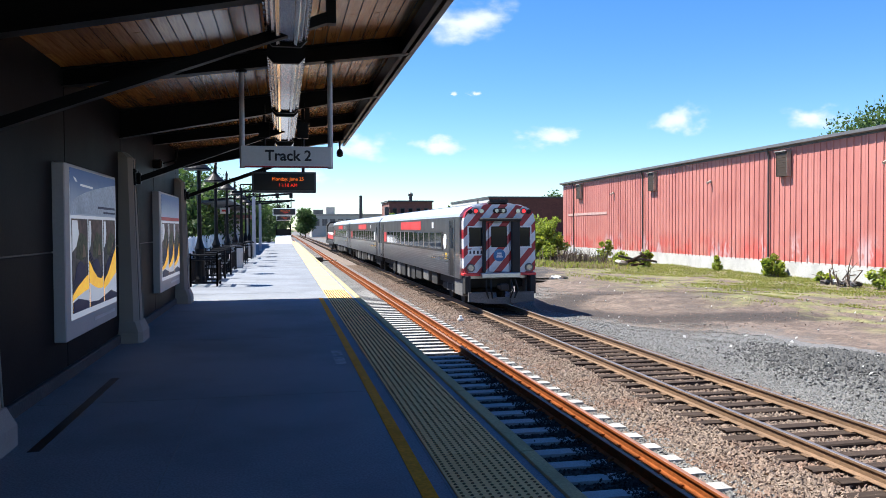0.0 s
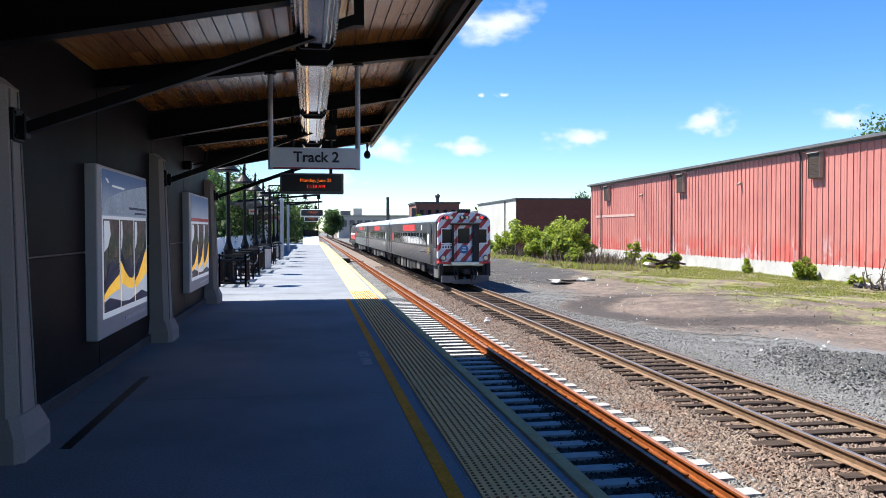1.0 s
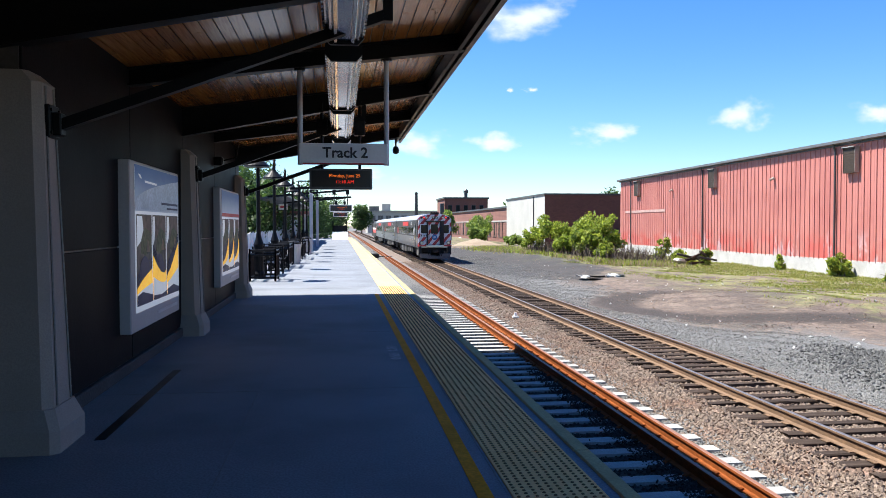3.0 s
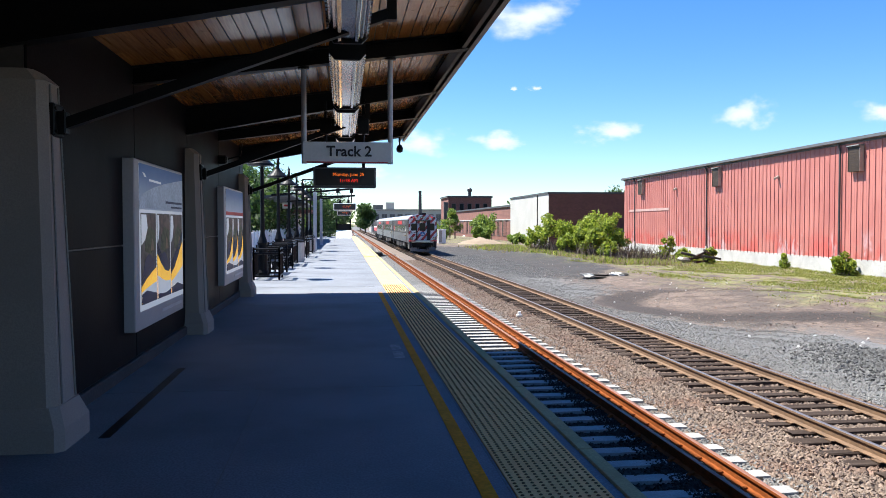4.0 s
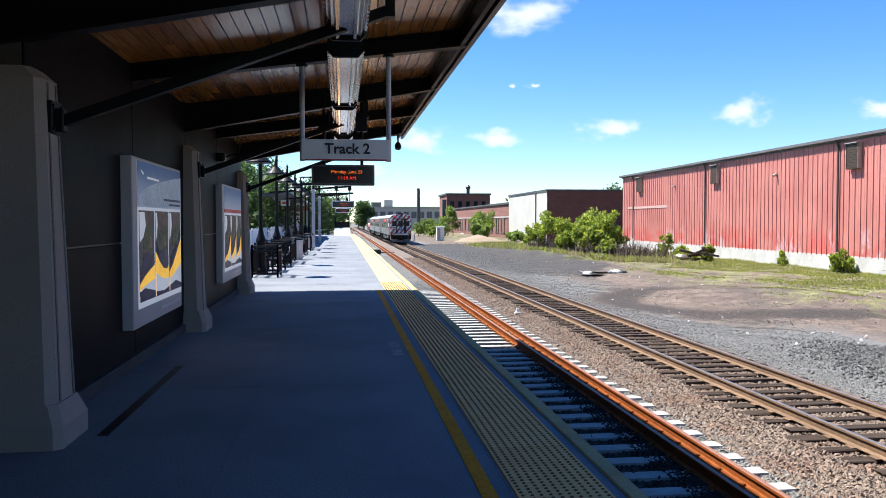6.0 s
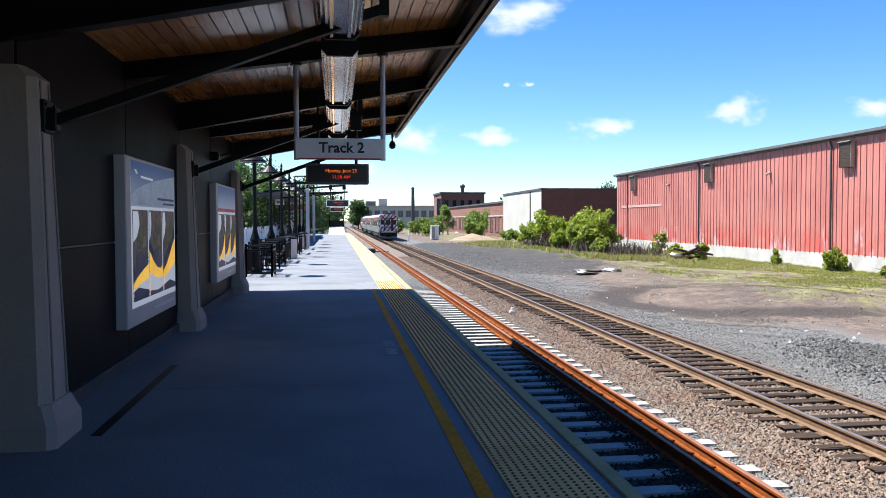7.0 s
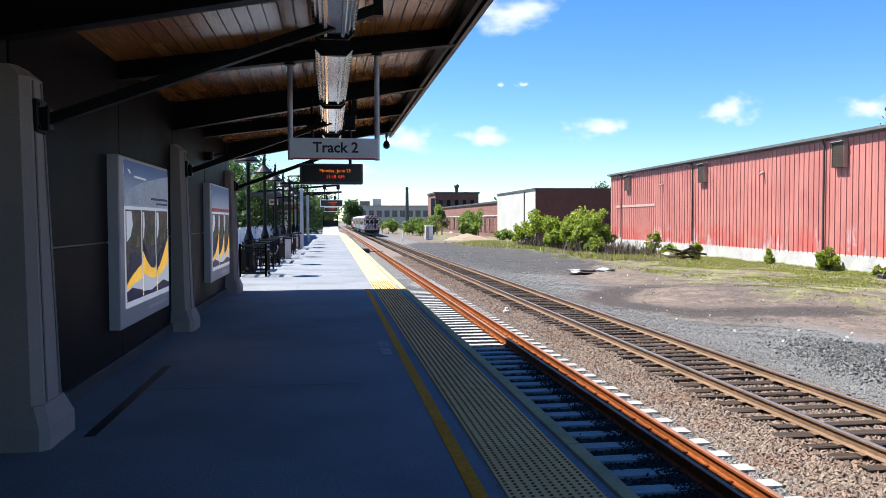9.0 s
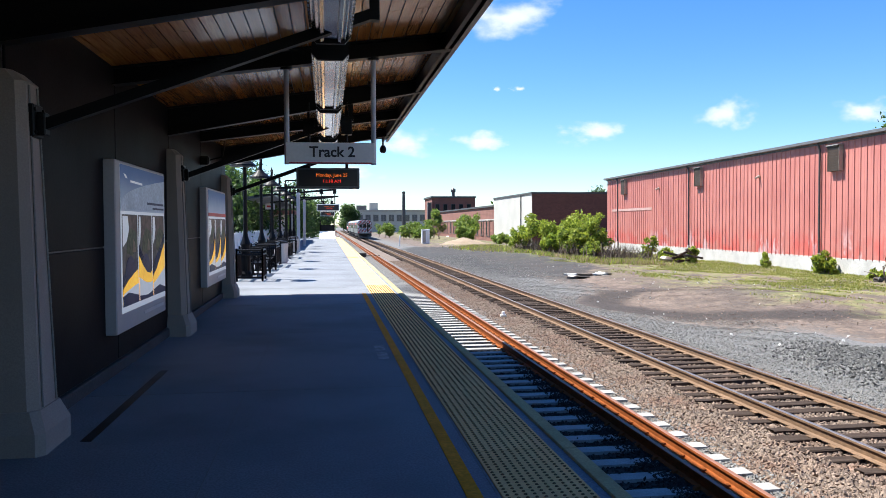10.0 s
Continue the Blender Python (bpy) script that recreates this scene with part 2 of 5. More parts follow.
M = dict(
    concrete=mottled("platform_concrete", (0.202, 0.215, 0.24), 0.85, spec=0.12, fine=60, coarse=0.55, vary=0.34, bump=0.1),
    slab_edge=mottled("edge_concrete", (0.46, 0.36, 0.18), 0.85, spec=0.06, fine=50, coarse=2, vary=0.25, per_object=0.15),
    tactile=mottled("tactile_yellow", fixed=True, c=(0.95, 0.53, 0.22), rough=0.85, spec=0.06, fine=40, coarse=1.5, vary=0.22, per_object=0.1, stain=(0.82, 0.45, 0.18)),
    dome=mottled("worn_dome", (0.22, 0.115, 0.045), 0.8, spec=0.06, vary=0.3, island=0.3),
    line=mottled("line_paint", (0.70, 0.27, 0.01), 0.8, spec=0.06, fine=25, coarse=3, vary=0.3),
    stencil=mottled("faded_stencil", (0.30, 0.30, 0.31), 0.9, spec=0.1, fine=18, coarse=6, vary=0.5),
    joint=mottled("joint_filler", (0.17, 0.17, 0.17), 0.9),
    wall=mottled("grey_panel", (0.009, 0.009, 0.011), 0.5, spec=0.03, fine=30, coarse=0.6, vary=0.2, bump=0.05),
    plinth=mottled("plinth_concrete", (0.055, 0.055, 0.06), 0.8, spec=0.1),
    column=mottled("cast_stone", (0.245, 0.218, 0.205), 0.85, spec=0.15, fine=80, coarse=1.5, vary=0.14, bump=0.05),
    black=mottled("black_steel", (0.008, 0.008, 0.009), 0.45, spec=0.12, fine=60, vary=0.3, bump=0.04),
    wood=wood_mat(),
    roof=mottled("roof_metal", (0.22, 0.21, 0.2), 0.5),
    fascia=mottled("fascia_metal", (0.10, 0.10, 0.105), 0.4, 0.3),
    steel=mottled("brushed_steel", (0.62, 0.60, 0.57), 0.2, 1.0, fine=12, coarse=1.5, vary=0.12, stretch=(8, 0.3, 8), bump=0),
    grey_pole=mottled("grey_paint", (0.42, 0.42, 0.46), 0.45, vary=0.12),
    sign=mottled("sign_white", (0.72, 0.71, 0.74), 0.45, vary=0.06, bump=0),
    sign_text=mottled("sign_lettering", (0.02, 0.02, 0.03), 0.5, vary=0.1, bump=0),
    sign_red=mottled("sign_red", (0.5, 0.03, 0.05), 0.5, vary=0.1, bump=0),
    led=glow("led_amber", (1.0, 0.20, 0.02), 0.30),
    led_red=glow("led_red", (1.0, 0.04, 0.02), 0.30),
    screen=mottled("screen_black", (0.012, 0.012, 0.014), 0.3, vary=0.1, bump=0),
    rail=mottled("rusted_rail", (0.20, 0.058, 0.014), 0.85, spec=0.1, fine=30, coarse=2, vary=0.4, stretch=(1, 0.3, 1)),
    rail_old=mottled("brown_rail", (0.16, 0.095, 0.052), 0.75, fine=30, coarse=2, vary=0.4, stretch=(1, 0.3, 1)),
    head=mottled("polished_head", (0.30, 0.27, 0.25), 0.42, 0.8, fine=20, vary=0.25, stretch=(4, 0.3, 1), bump=0),
    rust_head=mottled("rusty_head", (0.22, 0.10, 0.06), 0.6, fine=20, vary=0.3, bump=0),
    tie=mottled("concrete_tie", fixed=True, c=(0.33, 0.323, 0.307), rough=0.9, spec=0.15, fine=40, coarse=4, vary=0.25, per_object=0.12),
    tie_wood=mottled("timber_tie", fixed=True, c=(0.062, 0.044, 0.034), rough=0.9, spec=0.15, fine=14, coarse=2.5, vary=0.55, stretch=(0.3, 5, 5), bump=0.5, per_object=0.5),
    stone_brown=mottled("ballast_brown", (0.285, 0.215, 0.165), 0.9, fine=30, coarse=0.9, vary=0.3, stain=(0.23, 0.125, 0.085), island=0.75),
    stone_dark=mottled("dark_stone", (0.12, 0.118, 0.113), 0.9, fine=30, vary=0.3, island=0.5),
    # Near-black, so canopy shade on the platform track is in the colour.
    stone_shade_dark=mottled("shade_dark_stone", (0.05, 0.045, 0.04), 0.9, spec=0.2, fine=30, vary=0.4, island=0.5),
    stone_grey=mottled("ballast_grey", (0.25, 0.243, 0.228), 0.9, fine=30, vary=0.3, island=0.6),
    ground=ground_mat(),
    shed=shed_mat(),
    shed_stripe=mottled("pale_stripe", (0.46, 0.30, 0.265), 0.6),
    trim=mottled("dark_trim", (0.06, 0.055, 0.055), 0.5),
    eave=mottled("grey_gutter", (0.12, 0.12, 0.125), 0.5),
    footing=mottled("whitewashed_concrete", (0.46, 0.45, 0.425), 0.9, fine=15, coarse=0.8, vary=0.35),
    louver=mottled("louver_bronze", (0.038, 0.022, 0.009), 0.6, vary=0.4),
    galv=mottled("galvanised", (0.375, 0.345, 0.3), 0.5, 0.3),
    brick=brick_mat("dark_brick", (0.15, 0.064, 0.049)),
    brick_old=brick_mat("weathered_brick", (0.188, 0.083, 0.064)),
    fence_white=mottled("fence_white", (0.86, 0.85, 0.82), 0.7, fine=6, coarse=0.5, vary=0.1),
    white_wall=mottled("white_wall", (0.44, 0.43, 0.395), 0.85, fine=4, coarse=0.3, vary=0.15),
    window=glass_mat("window_glass"),
    steel_car=mottled("stainless_car", (0.47, 0.47, 0.48), 0.3, 0.95, fine=8, coarse=0.5, vary=0.22, stretch=(1, 0.15, 3), bump=0.03),
    car_band=mottled("dark_window_band", (0.03, 0.03, 0.032), 0.3, 0.3, vary=0.15, bump=0),
    car_grey=mottled("grey_upper_panel", (0.085, 0.085, 0.088), 0.4, 0.4, vary=0.15, bump=0),
    car_red=mottled("red_panel", (0.62, 0.05, 0.05), 0.4, vary=0.15, bump=0),
    car_roof=mottled("car_roof", (0.50, 0.52, 0.56), 0.4, 0.5, vary=0.2, bump=0.02),
    stripes=stripe_mat(),
    under=mottled("underframe_black", (0.02, 0.019, 0.018), 0.8),
    under_grey=mottled("equipment_grey", (0.13, 0.126, 0.12), 0.7, vary=0.4),
    lens_red=glow("red_marker", (1.0, 0.03, 0.03), 0.7),
    lens=mottled("headlamp", (0.42, 0.42, 0.42), 0.15, 0.6, bump=0),
    blue_disc=mottled("blue_emblem", (0.03, 0.14, 0.34), 0.4, bump=0),
    white_paint=mottled("white_paint", (0.76, 0.76, 0.75), 0.5, vary=0.1, bump=0),
    yellow=mottled("yellow_paint", (0.7, 0.45, 0.03), 0.5),
    # Poster prints glow faintly, standing in for sunlit ground reflected in the glass.
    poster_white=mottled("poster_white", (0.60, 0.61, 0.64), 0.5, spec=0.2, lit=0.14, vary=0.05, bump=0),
    poster_pale=mottled("poster_pale_blue", (0.36, 0.42, 0.52), 0.5, spec=0.2, lit=0.05, vary=0.3, coarse=2.5, bump=0),
    poster_sky=poster_sky_mat(),
    poster_brown=mottled("poster_brown", (0.10, 0.06, 0.05), 0.5, spec=0.2, lit=0.05, vary=0.6, fine=14, coarse=6, bump=0),
    poster_green=mottled("poster_green", (0.06, 0.07, 0.03), 0.5, spec=0.2, lit=0.05, vary=0.8, fine=22, coarse=9, bump=0),
    poster_orange=mottled("poster_orange", (0.90, 0.48, 0.05), 0.5, spec=0.2, lit=0.26, vary=0.25, coarse=2, bump=0),
    poster_dark=mottled("poster_photo", (0.03, 0.028, 0.034), 0.5, spec=0.2, lit=0.05, vary=0.9, fine=9, coarse=4.5, bump=0, stain=(0.16, 0.14, 0.12)),
    poster_red=mottled("poster_red", (0.42, 0.05, 0.045), 0.5, spec=0.2, lit=0.05, bump=0),
    poster_navy=mottled("poster_navy", (0.02, 0.028, 0.08), 0.5, spec=0.2, lit=0.05, bump=0),
    case_metal=mottled("frame_aluminium", (0.36, 0.35, 0.37), 0.5, 0.0, spec=0.2, vary=0.08, bump=0),
    can=mottled("bin_grey", (0.52, 0.50, 0.48), 0.5, 0.3, stretch=(4, 4, 0.3)),
    bark=mottled("bark", (0.13, 0.10, 0.075), 0.95, fine=10, vary=0.5, stretch=(3, 3, 0.5), bump=0.4),
    leaf=leaf_mat("leaves", (0.07, 0.13, 0.02), (0.24, 0.30, 0.05)),
    leaf_dark=leaf_mat("tree_leaves", (0.022, 0.05, 0.012), (0.085, 0.14, 0.03)),
    leaf_bright=leaf_mat("sumac_leaves", (0.08, 0.135, 0.01), (0.37, 0.42, 0.05)),
    straw=leaf_mat("dry_grass", (0.225, 0.18, 0.09), (0.315, 0.27, 0.15)),
    grass=leaf_mat("grass", (0.125, 0.17, 0.024), (0.32, 0.31, 0.08)),
    clod=mottled("dirt_clod", (0.19, 0.145, 0.115), 0.95, fine=25, vary=0.3, island=0.5),
    sand=mottled("sand", (0.28, 0.215, 0.15), 0.95, fine=20, coarse=0.8, vary=0.25, bump=0.3),
    rubble=mottled("broken_concrete", (0.495, 0.488, 0.465), 0.9, vary=0.3, bump=0.3),
    junk=mottled("charred_timber", (0.07, 0.06, 0.05), 0.9, vary=0.5),
    cloud=cloud_mat(),
)


# ---- builders ----
def part(name, bm, m, parent=None, label=""):
    """One mesh object out of a bmesh, under a thing or a part."""
    me = bpy.data.meshes.new(name)
    bmesh.ops.recalc_face_normals(bm, faces=bm.faces)
    bm.to_mesh(me)
    bm.free()
    me.materials.append(M[m])
    ob = new(name, me)
    ob.parent = parent
    if label:
        ob["label"] = label
    return ob


def raw(name, verts, faces, m, parent=None, smooth=False):
    me = bpy.data.meshes.new(name)
    me.from_pydata(verts, [], faces)
    me.materials.append(M[m])
    if smooth:
        me.polygons.foreach_set("use_smooth", [True] * len(me.polygons))
    me.update()
    ob = new(name, me)
    ob.parent = parent
    return ob


def thing(name, label, category, at=(0, 0, 0), turn=0, group="", kind=""):
    ob = new(name)
    ob.empty_display_size = 0.1
    ob.matrix_basis = pose(*at, 0, 0, turn)
    return tagged(ob, label, category, group, kind)


def B():
    return bmesh.new()


def box(bm, a, b, bevel=0.0):
    m = Matrix.LocRotScale([(p + q) / 2 for p, q in zip(a, b)], None, [abs(q - p) for p, q in zip(a, b)])
    v = bmesh.ops.create_cube(bm, size=1, matrix=m)["verts"]
    if bevel:
        e = list({e for w in v for e in w.link_edges})
        bmesh.ops.bevel(bm, geom=e, offset=bevel, segments=1, affect="EDGES")
    return bm


def rod(bm, p, q, r, r2=None, n=10):
    p, q = Vector(p), Vector(q)
    d = q - p
    m = Matrix.Translation((p + q) / 2) @ d.to_track_quat("Z", "Y").to_matrix().to_4x4()
    bmesh.ops.create_cone(bm, cap_ends=True, segments=n, radius1=r, radius2=r if r2 is None else r2, depth=d.length, matrix=m)
    return bm


def beam(bm, p, q, w, h):
    """A square bar of width w and height h from p to q."""
    p, q = Vector(p), Vector(q)
    d = (q - p).normalized()
    side = d.cross(Vector((0, 0, 1))).normalized() * (w / 2)
    up = side.cross(d).normalized() * (h / 2)
    v = [bm.verts.new(c + s * side + t * up) for c in (p, q) for s, t in ((-1, -1), (1, -1), (1, 1), (-1, 1))]
    for f in ((0, 1, 2, 3), (4, 5, 6, 7), (0, 1, 5, 4), (1, 2, 6, 5), (2, 3, 7, 6), (3, 0, 4, 7)):
        bm.faces.new([v[i] for i in f])
    return bm


def lathe(bm, at, rings, n=16):
    """A turned shape: rings of (radius, height)."""
    rows = [[bm.verts.new((at[0] + r * math.cos(2 * math.pi * i / n), at[1] + r * math.sin(2 * math.pi * i / n), at[2] + z)) for i in range(n)] for r, z in rings]
    for a, b in zip(rows, rows[1:]):
        for i in range(n):
            bm.faces.new((a[i], a[(i + 1) % n], b[(i + 1) % n], b[i]))
    bm.faces.new(rows[0])
    bm.faces.new(rows[-1])
    return bm


def prism_y(bm, pts, y0, y1):
    """A closed outline of (x, z) drawn out along y."""
    a = [bm.verts.new((x, y0, z)) for x, z in pts]
    b = [bm.verts.new((x, y1, z)) for x, z in pts]
    n = len(pts)
    for i in range(n):
        bm.faces.new((a[i], a[(i + 1) % n], b[(i + 1) % n], b[i]))
    bm.faces.new(a)
    bm.faces.new(b)
    return bm


def prism_x(bm, pts, x0, x1):
    """A closed outline of (y, z) drawn out along x."""
    a = [bm.verts.new((x0, y, z)) for y, z in pts]
    b = [bm.verts.new((x1, y, z)) for y, z in pts]
    n = len(pts)
    for i in range(n):
        bm.faces.new((a[i], a[(i + 1) % n], b[(i + 1) % n], b[i]))
    bm.faces.new(a)
    bm.faces.new(b)
    return bm


def lettering(text, size, at, m, parent, name="lettering", bold=0.0):
    c = bpy.data.curves.new("text", "FONT")
    c.body, c.size, c.align_x, c.align_y, c.extrude, c.resolution_u, c.offset = text, size, "CENTER", "CENTER", 0.003, 3, bold
    tmp = new("text", c)
    me = bpy.data.meshes.new_from_object(tmp)
    bpy.data.objects.remove(tmp)
    me.materials.clear()
    me.materials.append(M[m])
    ob = new(name, me)
    ob.parent = parent
    ob.matrix_basis = pose(*at, 90, 0, 0)
    return ob


# ---- platform ----
EDGE = 1.93
platform = tagged(part("platform", box(box(B(), (-9, -30, -0.30), (1.095, 112, 0)), (1.095, -30, -0.30), (1.90, 112, -0.012)), "concrete"), "pale concrete station platform, half in canopy shade", "platform", kind="structure")
part("platform_face", box(B(), (1.45, -30, -1.6), (1.70, 112, -0.30)), "concrete", platform)
bm = B()
for i in range(46):
    y = -6 + 2.4 * i
    box(bm, (1.80, y + 0.004, -0.20), (EDGE, y + 2.396, 0.004), 0.012)
part("platform_nosing", bm, "slab_edge", platform, "beige edge strip in short lengths")
part("safety_line", box(B(), (0.875, -30, 0.0), (0.98, 20.4, 0.004)), "line", platform, "ochre painted safety line")
part("edge_joint", box(B(), (1.075, -30, -0.01), (1.095, 112, 0.003)), "joint", platform)
bm = B()
for y in (4.0, 8.6, 13.2, 17.8, 22.4, 27.0, 31.6, 36.2, 40.8):
    box(bm, (-2.5, y, -0.01), (0.875, y + 0.006, 0.002))
box(bm, (-0.85, -30, -0.01), (-0.845, 112, 0.002))
part("control_joint", bm, "joint", platform)
part("floor_groove", box(B(), (-1.99, 6.8, -0.01), (-1.90, 10.0, 0.003)), "black", platform, "thin black strip on the floor beside the wall")
me = part("tactile_panel", box(B(), (1.10, 0.006, -0.03), (1.715, 2.394, 0.006), 0.004), "tactile", platform)
me.location = (0, -6, 0)
for i in range(1, 49):
    ob = new("tactile_panel", me.data)
    ob.parent, ob.location = platform, (0, -6 + 2.4 * i, 0)
vs, fs = [], []
for j in range(int(21 / 0.06)):
    y = 2.0 + 0.06 * j
    for i in range(10):
        x = 1.135 + 0.0605 * i
        k = len(vs)
        for r, z in ((0.0145, 0.006), (0.009, 0.0125)):
            vs += [(x + r * math.cos(a), y + r * math.sin(a), z) for a in (0, 1.05, 2.09, 3.14, 4.19, 5.24)]
        fs += [(k + n, k + (n + 1) % 6, k + 6 + (n + 1) % 6, k + 6 + n) for n in range(6)] + [tuple(k + 6 + n for n in range(6))]
tagged(raw("tactile_domes", vs, fs, "dome", platform), kind="stuff")
part("floor_marking", box(box(B(), (0.66, 10.4, 0.0), (0.80, 10.95, 0.003)), (0.66, 11.1, 0.0), (0.80, 11.6, 0.003)), "stencil", platform, "faded pale stencil bars")

# ---- station wall ----
# Continued unseen to y=-30 to help close off light behind the camera.
wall = tagged(part("wall_station", box(box(B(), (-9, -30, 0), (-2.85, 6.75, 3.9)), (-9, 6.75, 0), (-2.50, 20.6, 3.9)), "trim"), "dark grey panelled station wall", "wall", kind="structure")
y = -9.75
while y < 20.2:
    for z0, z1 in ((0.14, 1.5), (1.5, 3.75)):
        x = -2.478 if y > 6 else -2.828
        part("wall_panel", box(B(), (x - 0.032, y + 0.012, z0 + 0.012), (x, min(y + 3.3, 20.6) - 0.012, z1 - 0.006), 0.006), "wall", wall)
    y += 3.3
part("plinth", box(box(B(), (-2.87, -30, 0), (-2.79, 6.75, 0.14), 0.015), (-2.52, 6.75, 0), (-2.44, 20.62, 0.14), 0.015), "plinth", wall, "low concrete plinth")
part("end_panel", box(B(), (-9, 20.6, 0), (-2.6, 20.63, 3.75)), "wall", wall)


def column_at(y):
    c = thing("column", "tapered cast-stone column with flared base against the wall", "column", (0, y, 0), group="columns along the wall")
    bm = B()
    for (z0, a0, f0), (z1, a1, f1) in (((0.30, 0.28, -2.20), (2.86, 0.20, -2.28)),):
        v = [bm.verts.new(p) for p in ((-2.88, -a0, z0), (f0 - 0.07, -a0, z0), (f0, -a0 + 0.07, z0), (f0, a0 - 0.07, z0), (f0 - 0.07, a0, z0), (-2.88, a0, z0),
                                       (-2.88, -a1, z1), (f1 - 0.06, -a1, z1), (f1, -a1 + 0.06, z1), (f1, a1 - 0.06, z1), (f1 - 0.06, a1, z1), (-2.88, a1, z1))]
        for i in range(6):
            bm.faces.new((v[i], v[(i + 1) % 6], v[6 + (i + 1) % 6], v[6 + i]))
        bm.faces.new(v[:6])
        bm.faces.new(v[6:])
    part("shaft", bm, "column", c)
    bm = B()
    v = []
    for z, a, f in ((0, 0.36, -2.13), (0.17, 0.36, -2.13), (0.33, 0.29, -2.19)):
        v.append([bm.verts.new(p) for p in ((-2.90, -a, z), (f - 0.06, -a, z), (f, -a + 0.06, z), (f, a - 0.06, z), (f - 0.06, a, z), (-2.90, a, z))])
    for r, s in zip(v, v[1:]):
        for i in range(6):
            bm.faces.new((r[i], r[(i + 1) % 6], s[(i + 1) % 6], s[i]))
    bm.faces.new(v[0])
    bm.faces.new(v[2])
    part("base", bm, "column", c)
    bm = B()
    lo = [bm.verts.new(p) for p in ((-2.88, -0.205, 2.86), (-2.335, -0.205, 2.86), (-2.275, -0.14, 2.86), (-2.275, 0.14, 2.86), (-2.335, 0.205, 2.86), (-2.88, 0.205, 2.86))]
    hi = [bm.verts.new(p) for p in ((-2.88, -0.18, 2.95), (-2.42, -0.18, 2.95), (-2.38, -0.12, 2.95), (-2.38, 0.12, 2.95), (-2.42, 0.18, 2.95), (-2.88, 0.18, 2.95))]
    for i in range(6):
        bm.faces.new((lo[i], lo[(i + 1) % 6], hi[(i + 1) % 6], hi[i]))
    bm.faces.new(lo)
    bm.faces.new(hi)
    part("cap", bm, "column", c)
    bm = B()
    for s in (-1, 1):
        beam(bm, (-2.195, s * 0.16, 0.34), (-2.272, s * 0.09, 2.84), 0.012, 0.012)
    part("groove", bm, "joint", c)
    part("bracket", box(box(B(), (-2.40, -0.11, 2.44), (-2.235, 0.11, 2.70), 0.01), (-2.24, -0.06, 2.46), (-2.17, 0.06, 2.64), 0.01), "black", c, "black steel bracket")
    bm = B()
    for s in (-1, 1):
        for z in (2.48, 2.66):
            rod(bm, (-2.24, s * 0.09, z), (-2.222, s * 0.09, z), 0.016, n=6)
    part("bolt", bm, "black", c)
    part("strut", box(beam(B(), (-2.2, 0, 2.54), (0.44, 0, 3.51), 0.09, 0.085), (0.37, -0.05, 3.44), (0.45, 0.05, 3.80)), "black", c, "black steel strut to the roof")


for y in (0.15, 6.75, 13.35, 19.95):
    column_at(y)


# ---- canopy ----
def under(x):
    return 3.73 + 0.13 * x


C_END = 21.45
# Roof runs on unseen behind the camera, added to keep sky light off the platform.
canopy = thing("canopy", "sloping platform canopy with black steel rafters and varnished plank soffit", "canopy", kind="structure")
bm = B()
prism_y(bm, [(-9, under(-9) + 0.36), (1.62, under(1.62) + 0.36), (1.62, under(1.62) + 0.42), (-9, under(-9) + 0.42)], -30, C_END)
part("roof_deck", bm, "roof", canopy)
part("fascia", box(box(B(), (1.58, -30, 3.94), (1.64, C_END + 0.03, 4.33)), (1.64, -30, 4.22), (1.76, C_END + 0.03, 4.33)), "fascia", canopy, "dark metal fascia and gutter")
part("end_fascia", prism_y(B(), [(-2.7, under(-2.7) + 0.08), (1.58, under(1.58) + 0.10), (1.58, under(1.58) + 0.40), (-2.7, under(-2.7) + 0.40)], C_END, C_END + 0.03), "fascia", canopy)
for k in range(-6, 5):
    y = 6.75 + 3.3 * k
    bm = B()
    low = under(-2.7) - (0.25 if k % 2 == 0 else 0.0)
    prism_y(bm, [(-2.7, low), (1.57, under(1.57)), (1.57, under(1.57) + 0.02), (-2.7, low + 0.02)], y - 0.085, y + 0.085)
    prism_y(bm, [(-2.7, low + 0.02), (1.57, under(1.57) + 0.02), (1.57, under(1.57) + 0.21), (-2.7, under(-2.7) + 0.21)], y - 0.008, y + 0.008)
    prism_y(bm, [(-2.7, under(-2.7) + 0.19), (1.57, under(1.57) + 0.19), (1.57, under(1.57) + 0.212), (-2.7, under(-2.7) + 0.212)], y - 0.085, y + 0.085)
    part("rafter", bm, "black", canopy, "black steel I-beam rafter")
for x in (1.5,):
    z = under(x) + 0.1
    part("purlin", beam(B(), (x, -30, z), (x, C_END, z), 0.06 if x < 1.4 else 0.05, 0.19), "black", canopy)
rng = random.Random(4)
vs, fs = [], []
x = -2.994
while x < 1.56:
    y = -30.0
    while y < C_END - 0.05:
        y1 = min(C_END - 0.01, y + rng.choice((2.4, 3.3, 4.2)))
        za, zb = under(x) + 0.214, under(x + 0.142) + 0.214
        k = len(vs)
        dz = rng.uniform(0, 0.003)
        for yy in (y + 0.002, y1 - 0.002):
            vs += [(x + 0.005, yy, za + dz), (x + 0.140, yy, zb + dz), (x + 0.140, yy, zb + 0.03), (x + 0.005, yy, za + 0.03)]
        fs += [(k, k + 1, k + 5, k + 4), (k + 1, k + 2, k + 6, k + 5), (k + 3, k, k + 4, k + 7), (k, k + 3, k + 2, k + 1), (k + 4, k + 5, k + 6, k + 7)]
        y = y1
    x += 0.147
